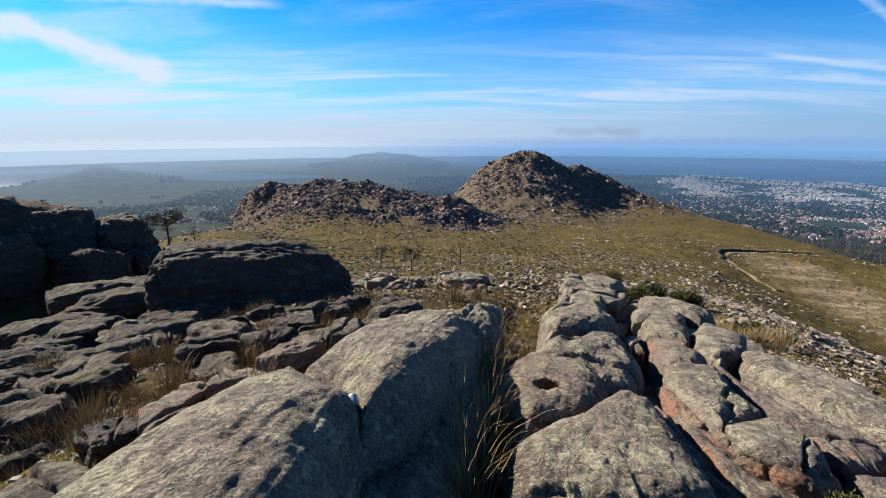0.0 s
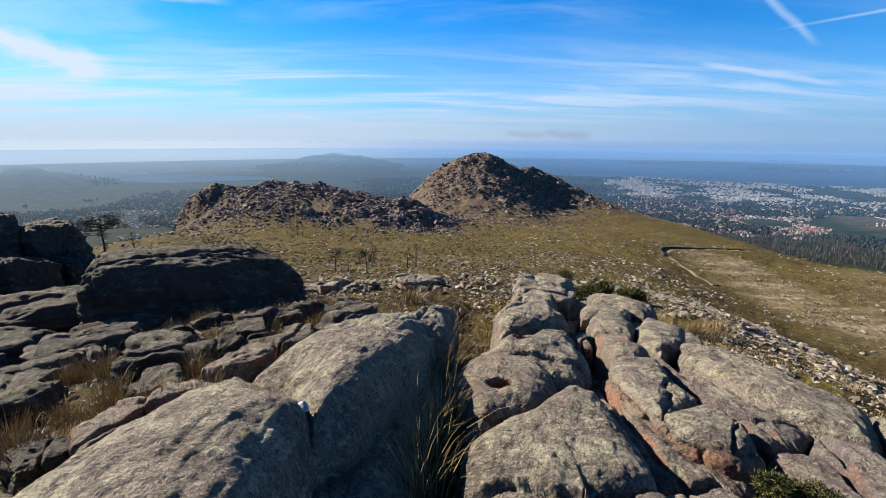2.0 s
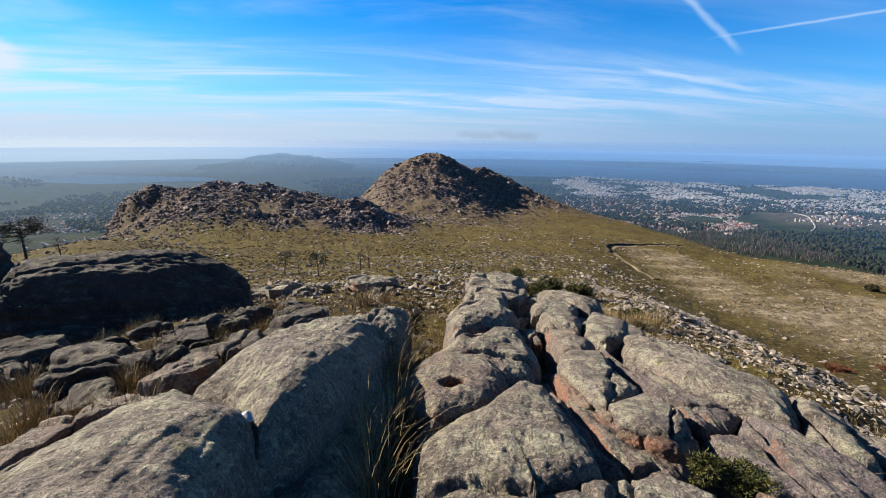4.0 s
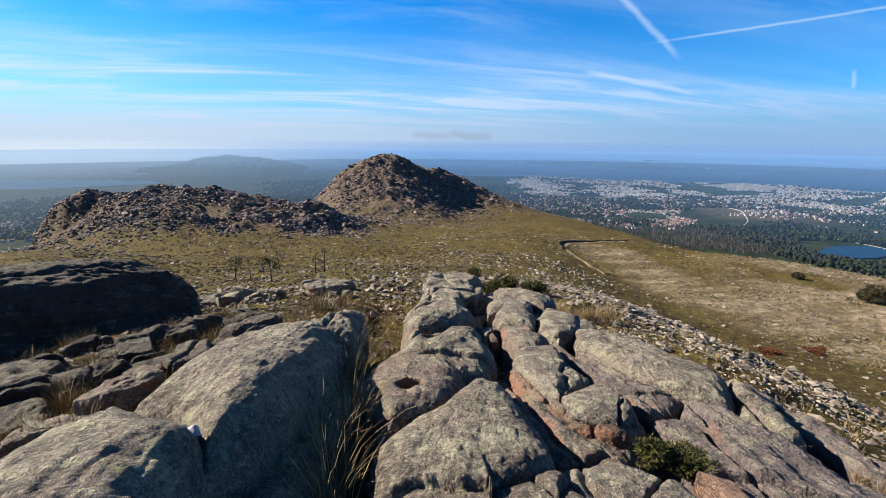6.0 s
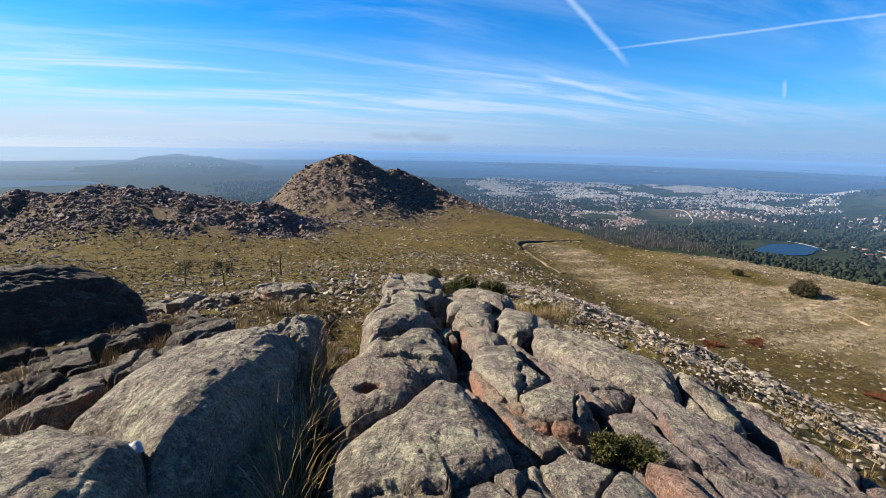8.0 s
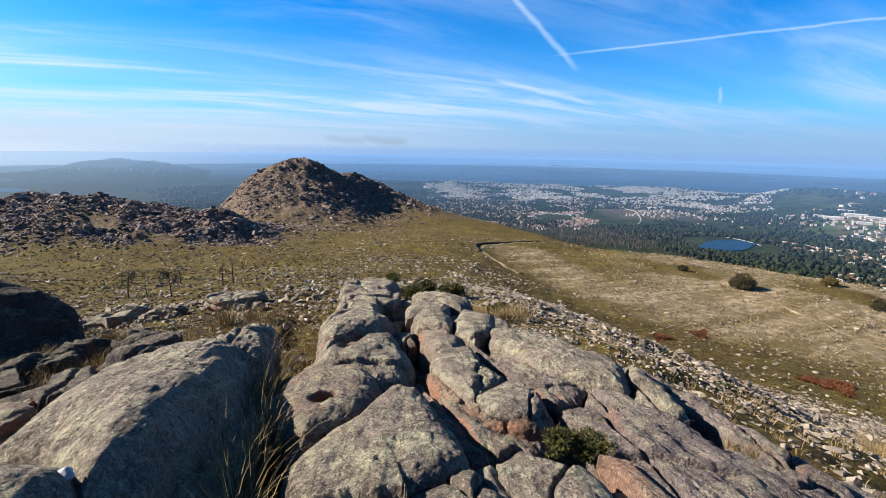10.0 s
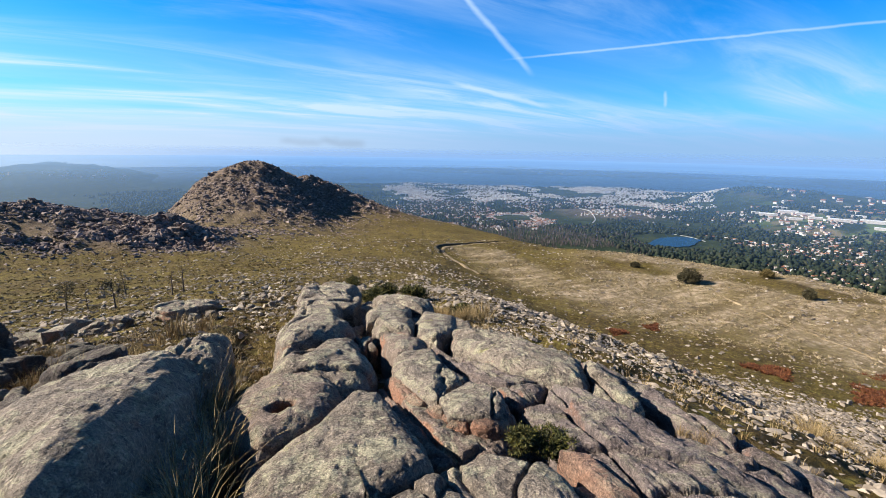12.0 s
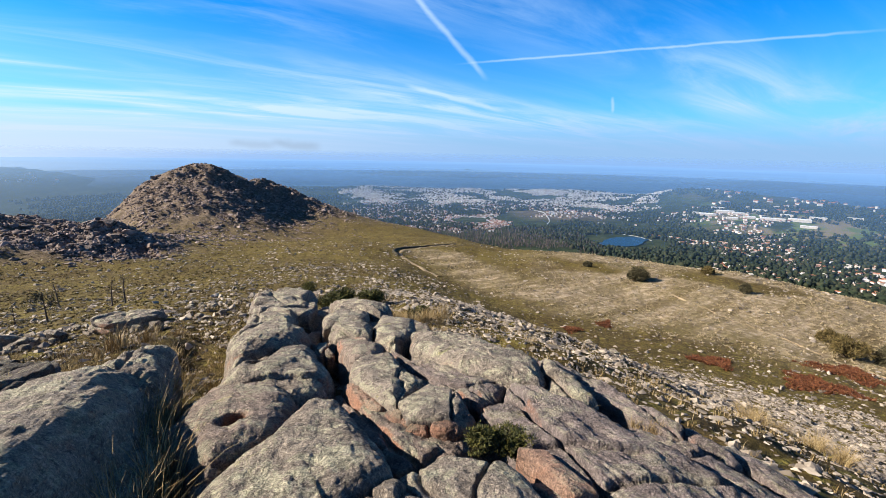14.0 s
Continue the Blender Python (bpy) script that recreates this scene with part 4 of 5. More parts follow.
def scatter(name, pts, sizes, shapes, mat, label, category, rng, flat=(1, 1, 1), tilt=1.0, smooth=False, turn=None):
    """Many copies of a few small shapes, joined into one mesh."""
    verts, faces, start = [], [], 0
    pick = rng.integers(0, len(shapes), len(pts))
    rot = turns(rng, len(pts), tilt) if turn is None else turn
    for k, (v, f) in enumerate(shapes):
        m = pick == k
        if not m.any():
            continue
        size = np.asarray(sizes)[m].reshape(m.sum(), 1, -1)
        p = np.einsum("nij,vj->nvi", rot[m], v) * size * np.array(flat) + pts[m][:, None, :]
        verts.append(p.reshape(-1, 3))
        faces.append((f[None] + (np.arange(m.sum()) * len(v))[:, None, None] + start).reshape(-1, f.shape[1]))
        start += m.sum() * len(v)
    ob = mesh_object(name, np.concatenate(verts), np.concatenate(faces), mat, smooth=smooth)
    return tagged(ob, label, category, kind="stuff")


def sown(rng, count, lo, hi, near, far, dense=None, power=1.0):
    """Random places on the ground in a sector; power 1 spreads them evenly over the logarithm of distance, 0 over the area."""
    a = np.radians(rng.uniform(lo, hi, count))
    u = rng.uniform(0, 1, count)
    r = near * (far / near) ** u if power else np.sqrt(near ** 2 + u * (far ** 2 - near ** 2))
    x, y = r * np.sin(a), r * np.cos(a)
    if dense is not None:
        keep = rng.uniform(0, 1, count) < dense(x, y)
        x, y = x[keep], y[keep]
    return np.stack([x, y, surface(x, y)], -1)


def shard(seed, points=13):
    """A broken block with flat faces and sharp edges."""
    g = np.random.default_rng(seed)
    bm = bmesh.new()
    for _ in range(points):
        q = g.uniform(-0.9, 0.9, 3)
        for k in g.permutation(3)[:2]:
            q[k] = g.choice((-1.0, 1.0)) * g.uniform(0.72, 1.0)
        bm.verts.new(q * np.array([1.0, 0.75, 0.6]))
    hull = bmesh.ops.convex_hull(bm, input=bm.verts)
    bmesh.ops.delete(bm, geom=[e for e in hull["geom_interior"] if isinstance(e, bmesh.types.BMVert)], context="VERTS")
    bm.verts.index_update()
    v = np.array([tuple(q.co) for q in bm.verts])
    f = np.array([[q.index for q in face.verts] + [face.verts[-1].index] for face in bm.faces])
    bm.free()
    return v, f


def lump(seed, points=14):
    """An irregular many-sided boulder."""
    g = np.random.default_rng(seed)
    bm = bmesh.new()
    for q in g.normal(0, 1, (points, 3)):
        bm.verts.new(q / np.linalg.norm(q) * g.uniform(0.7, 1.05) * np.array([1.0, 0.78, 0.7]))
    hull = bmesh.ops.convex_hull(bm, input=bm.verts)
    bmesh.ops.delete(bm, geom=[e for e in hull["geom_interior"] if isinstance(e, bmesh.types.BMVert)], context="VERTS")
    bm.verts.index_update()
    v = np.array([tuple(q.co) for q in bm.verts])
    f = np.array([[q.index for q in face.verts] + [face.verts[-1].index] for face in bm.faces])
    bm.free()
    return v, f


rng = np.random.default_rng(7)
LUMPS = [lump(500 + k, 12) for k in range(12)]
SHARP = [shard(s, 11) for s in range(14)]


STONE_DATA = []


def single_stones(pts, sizes, flat, label, group, count):
    """The nearest stones as things of their own; gives back which are left over."""
    if not STONE_DATA:
        for v, f in SHARP:
            ob = mesh_object("stone", v, f, M_STONE, smooth=False)
            STONE_DATA.append(ob.data)
            bpy.data.objects.remove(ob)
    order = np.argsort(np.hypot(pts[:, 0], pts[:, 1]) - 25 * sizes)
    for k in order[:count]:
        ob = new("stone", STONE_DATA[rng.integers(0, len(STONE_DATA))])
        q, s = pts[k], float(sizes[k])
        ob.matrix_basis = pose(q[0], q[1], q[2] + 0.1 * s, *rng.uniform(-20, 20, 2), rng.uniform(0, 360)) @ Matrix.Diagonal((s, s, s * flat, 1))
        tagged(ob, label, "stone", group)
    return order[count:]


def clear_of_rock(x, y):
    return (1 - on_ridge(x, y)) * (1 - ease(3.0, 1.0, np.hypot(x + 0.7, y - 2.5)))


def stone_field(x, y):
    """Where stones lie thick: the scree beside the outcrop, the stony bank, the foot of the heights."""
    s = 0.9 * hump(x, y, 72, 27, (9, 9), 13, 0, 3) + 0.35 * hump(x, y, 50, 22, (8, 8), 8, 0, 2) + 0.8 * hump(x, y, 24, 66, (10, 11), 15, 0, 3)
    s += 0.7 * hump(x, y, 6, 24, (7, 9), 6, 0, 3) + 0.5 * hump(x, y, 2, 105, (40, 40), 16, 0, 3) + 0.5 * stony(x, y)
    return np.clip(s * (0.75 + 0.6 * fractal(plan(x, y, 5), 3, 81)) + 0.10 + 0.40 * ease(-0.05, 0.35, fractal(plan(x, y, 11), 3, 87)), 0, 1) * clear_of_rock(x, y)


p = sown(rng, 60000, -34, 92, 9, 150, stone_field)
s = rng.lognormal(-2.65, 0.5, len(p)).clip(0.03, 0.22) * (1 + 0.012 * np.hypot(p[:, 0], p[:, 1])) * (np.hypot(p[:, 0], p[:, 1]) / 26).clip(0.32, 1.0)
k = single_stones(p, s, 0.7, "pale angular granite stone lying on the turf", "stones on the turf", 150)
p, s = p[k], s[k]
scatter("loose_stones", p, s, SHARP, M_STONE, "pale angular granite stones strewn over the heath", "stones", rng, (1, 1, 0.7))
SCREE = ((16, 17), (24, 13), (29, 8), (33, 1))
x, y = rng.uniform(7, 44, 120000), rng.uniform(-3, 24, 120000)
k = rng.uniform(0, 1, 120000) < clear_of_rock(x, y) * (1 - ease(3.0, 11.0, near_line(x, y, SCREE))) * np.clip(0.7 + 0.5 * fractal(plan(x, y, 3), 3, 85), 0, 1)
p = np.stack([x[k], y[k], surface(x[k], y[k])], -1)
s = rng.lognormal(-2.75, 0.5, len(p)).clip(0.025, 0.19) * (np.hypot(p[:, 0], p[:, 1]) / 24).clip(0.38, 1.0)
k = single_stones(p, s, 0.5, "flat pale granite stone of the scree", "stones of the scree", 145)
p, s = p[k], s[k]
scatter("scree", p, s, SHARP, M_STONE, "scree of pale angular granite stones below the outcrop", "scree", rng, (1, 1, 0.42), tilt=0.6)
p = sown(rng, 9000, -62, 92, 2.5, 30, clear_of_rock)
scatter("gravel", p, rng.lognormal(-3.2, 0.5, len(p)).clip(0.015, 0.15), SHARP, M_STONE, "small grey granite chips on the turf", "gravel", rng, (1, 1, 0.7))


def crag_field(x, y):
    return np.clip(stony(x, y) * (0.7 + 0.8 * fractal(plan(x, y, 9), 3, 83)), 0, 1)


p = sown(rng, 150000, -30, 40, 95, 320, crag_field, 0)
s = rng.lognormal(-0.95, 0.5, len(p)).clip(0.18, 1.5)
scatter("crag_rubble", p, s[:, None] * np.array([1.0, 1.0, 0.72]), LUMPS + SHARP[:5], M_CRAG, "grey-brown boulders and rubble covering the heights", "rubble", rng, (1, 1, 0.8))

p = sown(rng, 60000, -28, 8, 104, 165, crag_field, 0)
scatter("crag_rubble", p, rng.lognormal(-1.35, 0.5, len(p)).clip(0.12, 0.7), LUMPS + SHARP[:4], M_CRAG, "small grey-pink rubble covering the low knoll", "rubble", rng, (1, 1, 0.8))

# boulders that can be told apart
boulder_meshes = []
for k in range(7):
    v, f = lump(200 + k, 20) if k < 5 else shard(200 + k, 16)
    boulder_meshes.append((v * 0.62, f))


def boulders(count, lo, hi, near, far, dense, small, large, mat, label, group, sink=0.25):
    pts = sown(rng, count * 12, lo, hi, near, far, dense, 0)[:count]
    for q in pts:
        v, f = boulder_meshes[rng.integers(0, 7)]
        size = small * (large / small) ** rng.uniform(0, 1)
        ob = mesh_object("boulder", v * size, f, mat, smooth=False)
        ob.matrix_basis = pose(q[0], q[1], q[2] + size * (0.4 - sink), *rng.uniform(-25, 25, 2), rng.uniform(0, 360))
        tagged(ob, label, "boulder", group)


boulders(95, -26, 3, 112, 165, lambda x, y: hump(x, y, -14.5, 150, (28, 45), 11, -4, 3), 0.8, 2.2, M_FAR, "craggy grey boulder on the low rocky knoll", "boulders on the knoll")
boulders(45, -3, 6, 108, 130, lambda x, y: hump(x, y, 0.9, 121, (8, 9), 8, 0, 3), 0.9, 2.2, M_FAR, "angular boulder heaped on a small rock pile", "boulders of the rock pile")
boulders(110, -2, 32, 205, 300, lambda x, y: hump(x, y, 11, 258, (42, 60), 45, 0, 3) * (1 - hump(x, y, 10.2, 260, (13, 13), 13, 0, 4)), 1.3, 3.0, M_FAR, "weathered grey boulder on the rocky peak", "boulders on the peak")
boulders(46, -15, -3, 18.5, 23.5, lambda x, y: 1 - ease(0, 2.4, near_line(x, y, ((-5.6, 20.6), (-2.0, 20.2)))), 0.3, 0.8, M_ROCK, "broken pale granite block in a heap", "blocks of the broken heap", 0.15)
boulders(16, 48, 88, 17, 36, lambda x, y: hump(x, y, 70, 27, (9, 9), 10, 0, 3), 0.25, 0.45, M_ROCK, "pale angular granite block on the scree", "blocks on the scree", 0.1)
boulders(26, -3, 12, 17, 28, lambda x, y: clear_of_rock(x, y), 0.22, 0.5, M_ROCK, "pale granite block on the turf", "blocks on the turf", 0.15)
rock(0.9, 20.5, 60, 2.4, 1.6, 0.8, base=-6.3, n=32, layers=0.3, name="boulder", label="flat-topped granite block leaning over the turf", pitch=-8, group="blocks on the turf")

# ---- grass ----
def blades(count, spread, tall, seed, width=0.006, bend=0.6):
    """A tuft of curved blades, as a list of three-cornered and four-cornered strips joined into quads."""
    g = np.random.default_rng(seed)
    root = g.normal(0, spread * 0.35, (count, 2))
    lean = root / (spread + 1e-6) * 0.8 + g.normal(0, 0.35, (count, 2))
    h = tall * g.uniform(0.5, 1.0, count)
    side = g.uniform(0, math.pi, count)
    side = np.stack([np.cos(side), np.sin(side)], -1)
    v = []
    for t, wd in ((0, 1.0), (0.45, 0.8), (0.8, 0.5), (1.0, 0.08)):
        c = root + lean * (bend * h * t ** 2)[:, None]
        z = h * (t - 0.22 * t ** 3 * np.hypot(*lean.T))
        for sgn in (-1, 1):
            v.append(np.concatenate([c + sgn * side * width * wd, z[:, None]], 1))
    v = np.stack(v, 1)
    f = np.array([[0, 1, 3, 2], [2, 3, 5, 4], [4, 5, 7, 6]])
    return v.reshape(-1, 3), (f[None] + (np.arange(count) * 8)[:, None, None]).reshape(-1, 4)


TUFTS = [blades(150, 0.34, 0.55, 300 + k, 0.0045) for k in range(3)] + [blades(110, 0.2, 0.36, 310 + k, 0.004) for k in range(3)]
TALL = [blades(120, 0.30, 0.80, 320 + k, 0.0042, 0.75) for k in range(3)]
tuft_things = {}


def tussock(x, y, size=1.0, tall=False, mat=None, label="dry straw-coloured grass tussock", z=None):
    key = (rng.integers(0, 3) if tall else rng.integers(0, 6), tall, mat)
    if key not in tuft_things:
        v, f = (TALL if tall else TUFTS)[key[0]]
        ob = mesh_object("grass_tussock", v, f, mat or M_STRAW)
        tuft_things[key] = ob.data
    else:
        ob = new("grass_tussock", tuft_things[key])
    ob.matrix_basis = pose(x, y, (height_at(x, y) if z is None else z) - 0.04, 0, 0, rng.uniform(0, 360)) @ Matrix.Diagonal((size, size, size * rng.uniform(0.85, 1.15), 1))
    return tagged(ob, label, "grass", "tussocks of dry grass")


# along the gully between the two slabs
for k in range(15):
    t = k / 14
    y = 2.4 + 6.8 * t
    x = -0.10 + 0.115 * y + rng.uniform(-0.1, 0.1)
    tussock(x, y, 0.78 + 0.22 * t, k < 8, label="tall straw-coloured grass in the gully between slabs", z=-2.24 - 0.23 * (y - 2.4))
for x, y in ((-5.8, 6.3), (-6.2, 9.0), (-3.1, 7.4), (-3.9, 16.5), (-4.3, 4.8), (-3.6, 15.8), (-3.0, 9.0), (-2.6, 10.2), (-1.2, 10.6), (-3.9, 6.0), (-4.6, 7.2), (-7.5, 8.2), (-2.0, 12.4), (0.9, 11.5), (-3.2, 5.4),
             (-0.6, 12.5), (-5.0, 5.2), (-6.8, 7.0), (-2.9, 6.4), (1.6, 12.5), (0.3, 10.8), (-3.7, 4.1), (-2.2, 7.9), (-3.4, 8.2), (-8.8, 8.4), (-1.1, 9.3)):
    tussock(x, y, rng.uniform(0.8, 1.3))
for x, y in ((4.2, 3.75), (4.22, 3.4), (4.2, 3.0), (4.25, 2.7), (4.1, 4.1), (4.0, 4.7), (4.2, 2.4), (4.6, 2.1), (4.65, 1.9), (4.1, 5.2), (4.5, 1.3), (4.3, 0.9)):
    tussock(x, y, rng.uniform(0.28, 0.5), label="small straw-coloured tussock in a crack of the outcrop", z=float(deck(x, y)) - 0.16)
for k in range(22):
    x, y = rng.uniform(17.5, 22.5), rng.uniform(1.5, 5.5)
    tussock(x, y, rng.uniform(0.7, 1.2), True, label="tall pale dry grass below the outcrop")
for k in range(22):
    x, y = rng.uniform(7.2, 9.6), rng.uniform(9.5, 15)
    tussock(x, y, rng.uniform(0.9, 1.4), label="straw-coloured grass along the outcrop's edge")


for k in range(95):
    a, r = radians(rng.uniform(-46, -6)), rng.uniform(4.0, 15.0)
    tussock(r * math.sin(a), r * math.cos(a), rng.uniform(0.6, 1.15), label="dry straw-coloured grass between dark slabs")


def turf(x, y):
    return clear_of_rock(x, y) * (1 - 0.75 * ease(1.5, 4, x * 0.906 - y * 0.423) * (1 - ease(26, 34, np.hypot(x, y)))) * (0.55 + 0.6 * fractal(plan(x, y, 4), 3, 91)) * (1 - 0.8 * np.clip(stony(x, y), 0, 1))


def moor(x, y):
    return turf(x, y) * (1 - 0.85 * dryness(x, y))


def straw(x, y):
    return turf(x, y) * dryness(x, y)


SPRIG = [blades(14, 0.10, 0.15, 340 + k, 0.0028) for k in range(5)]
CLUMP = [blades(12, 0.35, 0.30, 350 + k, 0.05, 1.2) for k in range(6)]
p = sown(rng, 16000, -62, 92, 2.2, 26, turf)
scatter("turf", p, rng.uniform(0.6, 1.4, len(p)), SPRIG, M_STRAW, "short dry turf between the rocks", "grass", rng, tilt=0.15)
p = sown(rng, 26000, 28, 92, 35, 230, straw)
scatter("dry_grass", p, rng.uniform(0.4, 1.0, len(p)) * (0.5 + 0.008 * np.hypot(p[:, 0], p[:, 1])), CLUMP, M_PALE, "pale dry grass over the far slope", "grass", rng, tilt=0.15)
p = sown(rng, 42000, -62, 92, 12, 210, moor)
scatter("heath", p, rng.uniform(0.5, 1.3, len(p)) * (0.22 + 0.0042 * np.hypot(p[:, 0], p[:, 1])).clip(0.2, 0.8), CLUMP, M_HEATH, "low brown and olive heath plants on the slope", "heath", rng, tilt=0.15)


def meadow(x, y):
    return hump(x, y, -6, 75, (45, 40), 34, 0, 3) * (0.6 + 0.7 * fractal(plan(x, y, 8), 3, 93))


p = sown(rng, 26000, -34, 30, 26, 130, meadow)
scatter("meadow_grass", p, rng.uniform(0.5, 1.2, len(p)) * (0.22 + 0.004 * np.hypot(p[:, 0], p[:, 1])), CLUMP, M_MOSS, "olive-yellow grass of the saddle meadow", "grass", rng, tilt=0.15)
for cx, cy, across, deep, count in ((44.2, 15.0, 1.9, 3.2, 700), (47.1, 7.8, 3.0, 4.2, 1000), (57.5, 7.6, 3.4, 4.2, 1000), (41.8, 28.7, 1.1, 2.0, 240), (50.5, 30.0, 0.9, 2.4, 200)):
    a, q = rng.uniform(0, 2 * math.pi, count), np.sqrt(rng.uniform(0, 1, count))
    q = q * (0.75 + 0.3 * np.sin(3 * a + cx) + 0.2 * np.sin(7 * a + cy))
    far = math.hypot(cx, cy)
    u, v = deep * q * np.cos(a), across * q * np.sin(a)
    x, y = cx + (u * cx + v * cy) / far, cy + (u * cy - v * cx) / far
    scatter("bracken", np.stack([x, y, surface(x, y)], -1), rng.uniform(0.5, 1.0, count), CLUMP, M_FERN, "patch of rust-red dead bracken on the slope", "bracken", rng, tilt=0.2)


# ---- bushes and trees ----
def tube(points, radii, sides=6):
    """A tapering round limb along a line of places."""
    pts = [Vector(q) for q in points]
    v, f = [], []
    for k, q in enumerate(pts):
        d = (pts[min(k + 1, len(pts) - 1)] - pts[max(k - 1, 0)]).normalized()
        a = d.orthogonal().normalized()
        b = d.cross(a)
        v += [q + radii[k] * (math.cos(2 * math.pi * s / sides) * a + math.sin(2 * math.pi * s / sides) * b) for s in range(sides)]
    for k in range(len(pts) - 1):
        f += [(k * sides + s, k * sides + (s + 1) % sides, (k + 1) * sides + (s + 1) % sides, (k + 1) * sides + s) for s in range(sides)]
    return v, f


def join(pieces):
    v, f = [], []
    for pv, pf in pieces:
        f += [tuple(i + len(v) for i in q) for q in pf]
        v += [tuple(q) for q in pv]
    return v, f


def leaves(centres, radius, each, length, width, seed, squash=1.0):
    """Clumps of small pointed leaves round each centre, thinning outwards."""
    g = np.random.default_rng(seed)
    c = np.repeat(np.asarray(centres), each, axis=0)
    d = g.normal(0, 1, c.shape)
    d /= np.linalg.norm(d, axis=1, keepdims=True)
    at = c + d * radius * g.uniform(0.2, 1.0, (len(c), 1)) ** 0.6 * np.array([1, 1, squash])
    out = d + g.normal(0, 0.6, d.shape)
    out /= np.linalg.norm(out, axis=1, keepdims=True)
    side = np.cross(out, g.normal(0, 1, d.shape))
    side /= np.linalg.norm(side, axis=1, keepdims=True)
    ln = length * g.uniform(0.6, 1.3, (len(c), 1))
    v = np.stack([at, at + out * ln * 0.5 + side * width, at + out * ln, at + out * ln * 0.5 - side * width], 1)
    return v.reshape(-1, 3), np.arange(len(v) * 4).reshape(-1, 4)


def bush(x, y, wide, tall, seed, name="gorse_bush", mat=None, label="dark green spiny gorse bush", each=150, leaf=0.05, z=None, clumps=26):
    g = np.random.default_rng(seed)
    root = new(name)
    root.matrix_basis = pose(x, y, (height_at(x, y) if z is None else z) - 0.03)
    a, q = g.uniform(0, 2 * math.pi, clumps), g.uniform(0, 1, clumps) ** 0.6
    c = np.stack([np.cos(a) * q * wide * 0.42, np.sin(a) * q * wide * 0.42, tall * (0.25 + 0.55 * g.uniform(0, 1, clumps) * (1 - 0.6 * q ** 2))], -1)
    v, f = join([tube([(0, 0, 0), tuple(k * 0.5 + np.array([0, 0, 0.06 * tall])), tuple(k)], [0.03 * tall, 0.02 * tall, 0.008 * tall], 4) for k in c])
    mesh_object("stems", v, f, M_WOOD, root)
    v, f = leaves(c, 0.155 * (wide + tall) / 2, each, leaf, leaf * 0.14, seed)
    mesh_object("foliage", v, f, mat or M_GORSE, root, smooth=False)
    return tagged(root, label, "bush", "bushes on the heath")


def bare_tree(x, y, tall, seed, label="thin leafless sapling on the meadow", leafy=False):
    g = np.random.default_rng(seed)
    root = new("sapling")
    root.matrix_basis = pose(x, y, height_at(x, y) - 0.1)
    lean = g.normal(0, 0.08, 2) * tall
    trunk = [(lean[0] * t ** 2, lean[1] * t ** 2, tall * t) for t in (0, 0.25, 0.5, 0.75, 1.0)]
    v, f = tube(trunk, [0.030 * tall, 0.024 * tall, 0.018 * tall, 0.011 * tall, 0.004 * tall])
    mesh_object("trunk", v, f, M_WOOD, root)
    twigs, tips = [], []
    for k in range(14):
        t = g.uniform(0.35, 0.95)
        at = np.array([lean[0] * t ** 2, lean[1] * t ** 2, tall * t])
        a = g.uniform(0, 2 * math.pi)
        out = np.array([math.cos(a), math.sin(a), g.uniform(0.3, 1.0)]) * tall * 0.30 * (1.25 - t)
        twigs.append(tube([at, at + out * 0.5 + [0, 0, 0.02], at + out], [0.009 * tall, 0.006 * tall, 0.002 * tall], 4))
        for _ in range(3):
            s = g.uniform(0.4, 1.0)
            o2 = g.normal(0, 0.5, 3) * np.linalg.norm(out) * 0.5 + out * 0.3
            twigs.append(tube([at + out * s, at + out * s + o2], [0.004 * tall, 0.0015 * tall], 3))
            tips.append(at + out * s + o2)
    v, f = join(twigs)
    mesh_object("branches", v, f, M_WOOD, root)
    if leafy:
        v, f = leaves(tips, 0.09 * tall, 26, 0.10, 0.02, seed)
        mesh_object("foliage", v, f, M_NEEDLE, root, smooth=False)
    return tagged(root, label, "tree", "saplings on the meadow")


def pine_tree(x, y, tall, seed):
    g = np.random.default_rng(seed)
    root = new("pine_tree")
    root.matrix_basis = pose(x, y, height_at(x, y) - 0.15)
    v, f = tube([(0.03 * math.sin(5 * t), 0, tall * t) for t in (0, 0.2, 0.4, 0.6, 0.8, 0.95)], [0.032 * tall, 0.027 * tall, 0.023 * tall, 0.019 * tall, 0.013 * tall, 0.006 * tall], 8)
    mesh_object("trunk", v, f, M_WOOD, root)
    limbs, tips = [], []
    for k in range(26):
        t = g.uniform(0.62, 0.97)
        a = g.uniform(0, 2 * math.pi)
        reach = tall * g.uniform(0.22, 0.60) * (1.15 - 0.45 * (t - 0.6))
        rise = reach * g.uniform(0.02, 0.42)
        at = np.array([0, 0, tall * t])
        end = at + np.array([math.cos(a) * reach, math.sin(a) * reach, rise])
        limbs.append(tube([at, at * 0.45 + end * 0.55 - [0, 0, 0.03 * tall], end], [0.010 * tall, 0.007 * tall, 0.003 * tall], 5))
        for s in (0.6, 0.75, 0.88, 1.0):
            tips.append(at + (end - at) * s + g.normal(0, 0.03, 3) * tall)
    v, f = join(limbs)
    mesh_object("limbs", v, f, M_WOOD, root)
    v, f = leaves(tips, 0.075 * tall, 60, 0.035 * tall, 0.0045 * tall, seed, 0.45)
    mesh_object("crown", v, f, M_NEEDLE, root, smooth=False)
    return tagged(root, "lone umbrella-shaped pine with a thin dark trunk", "tree")


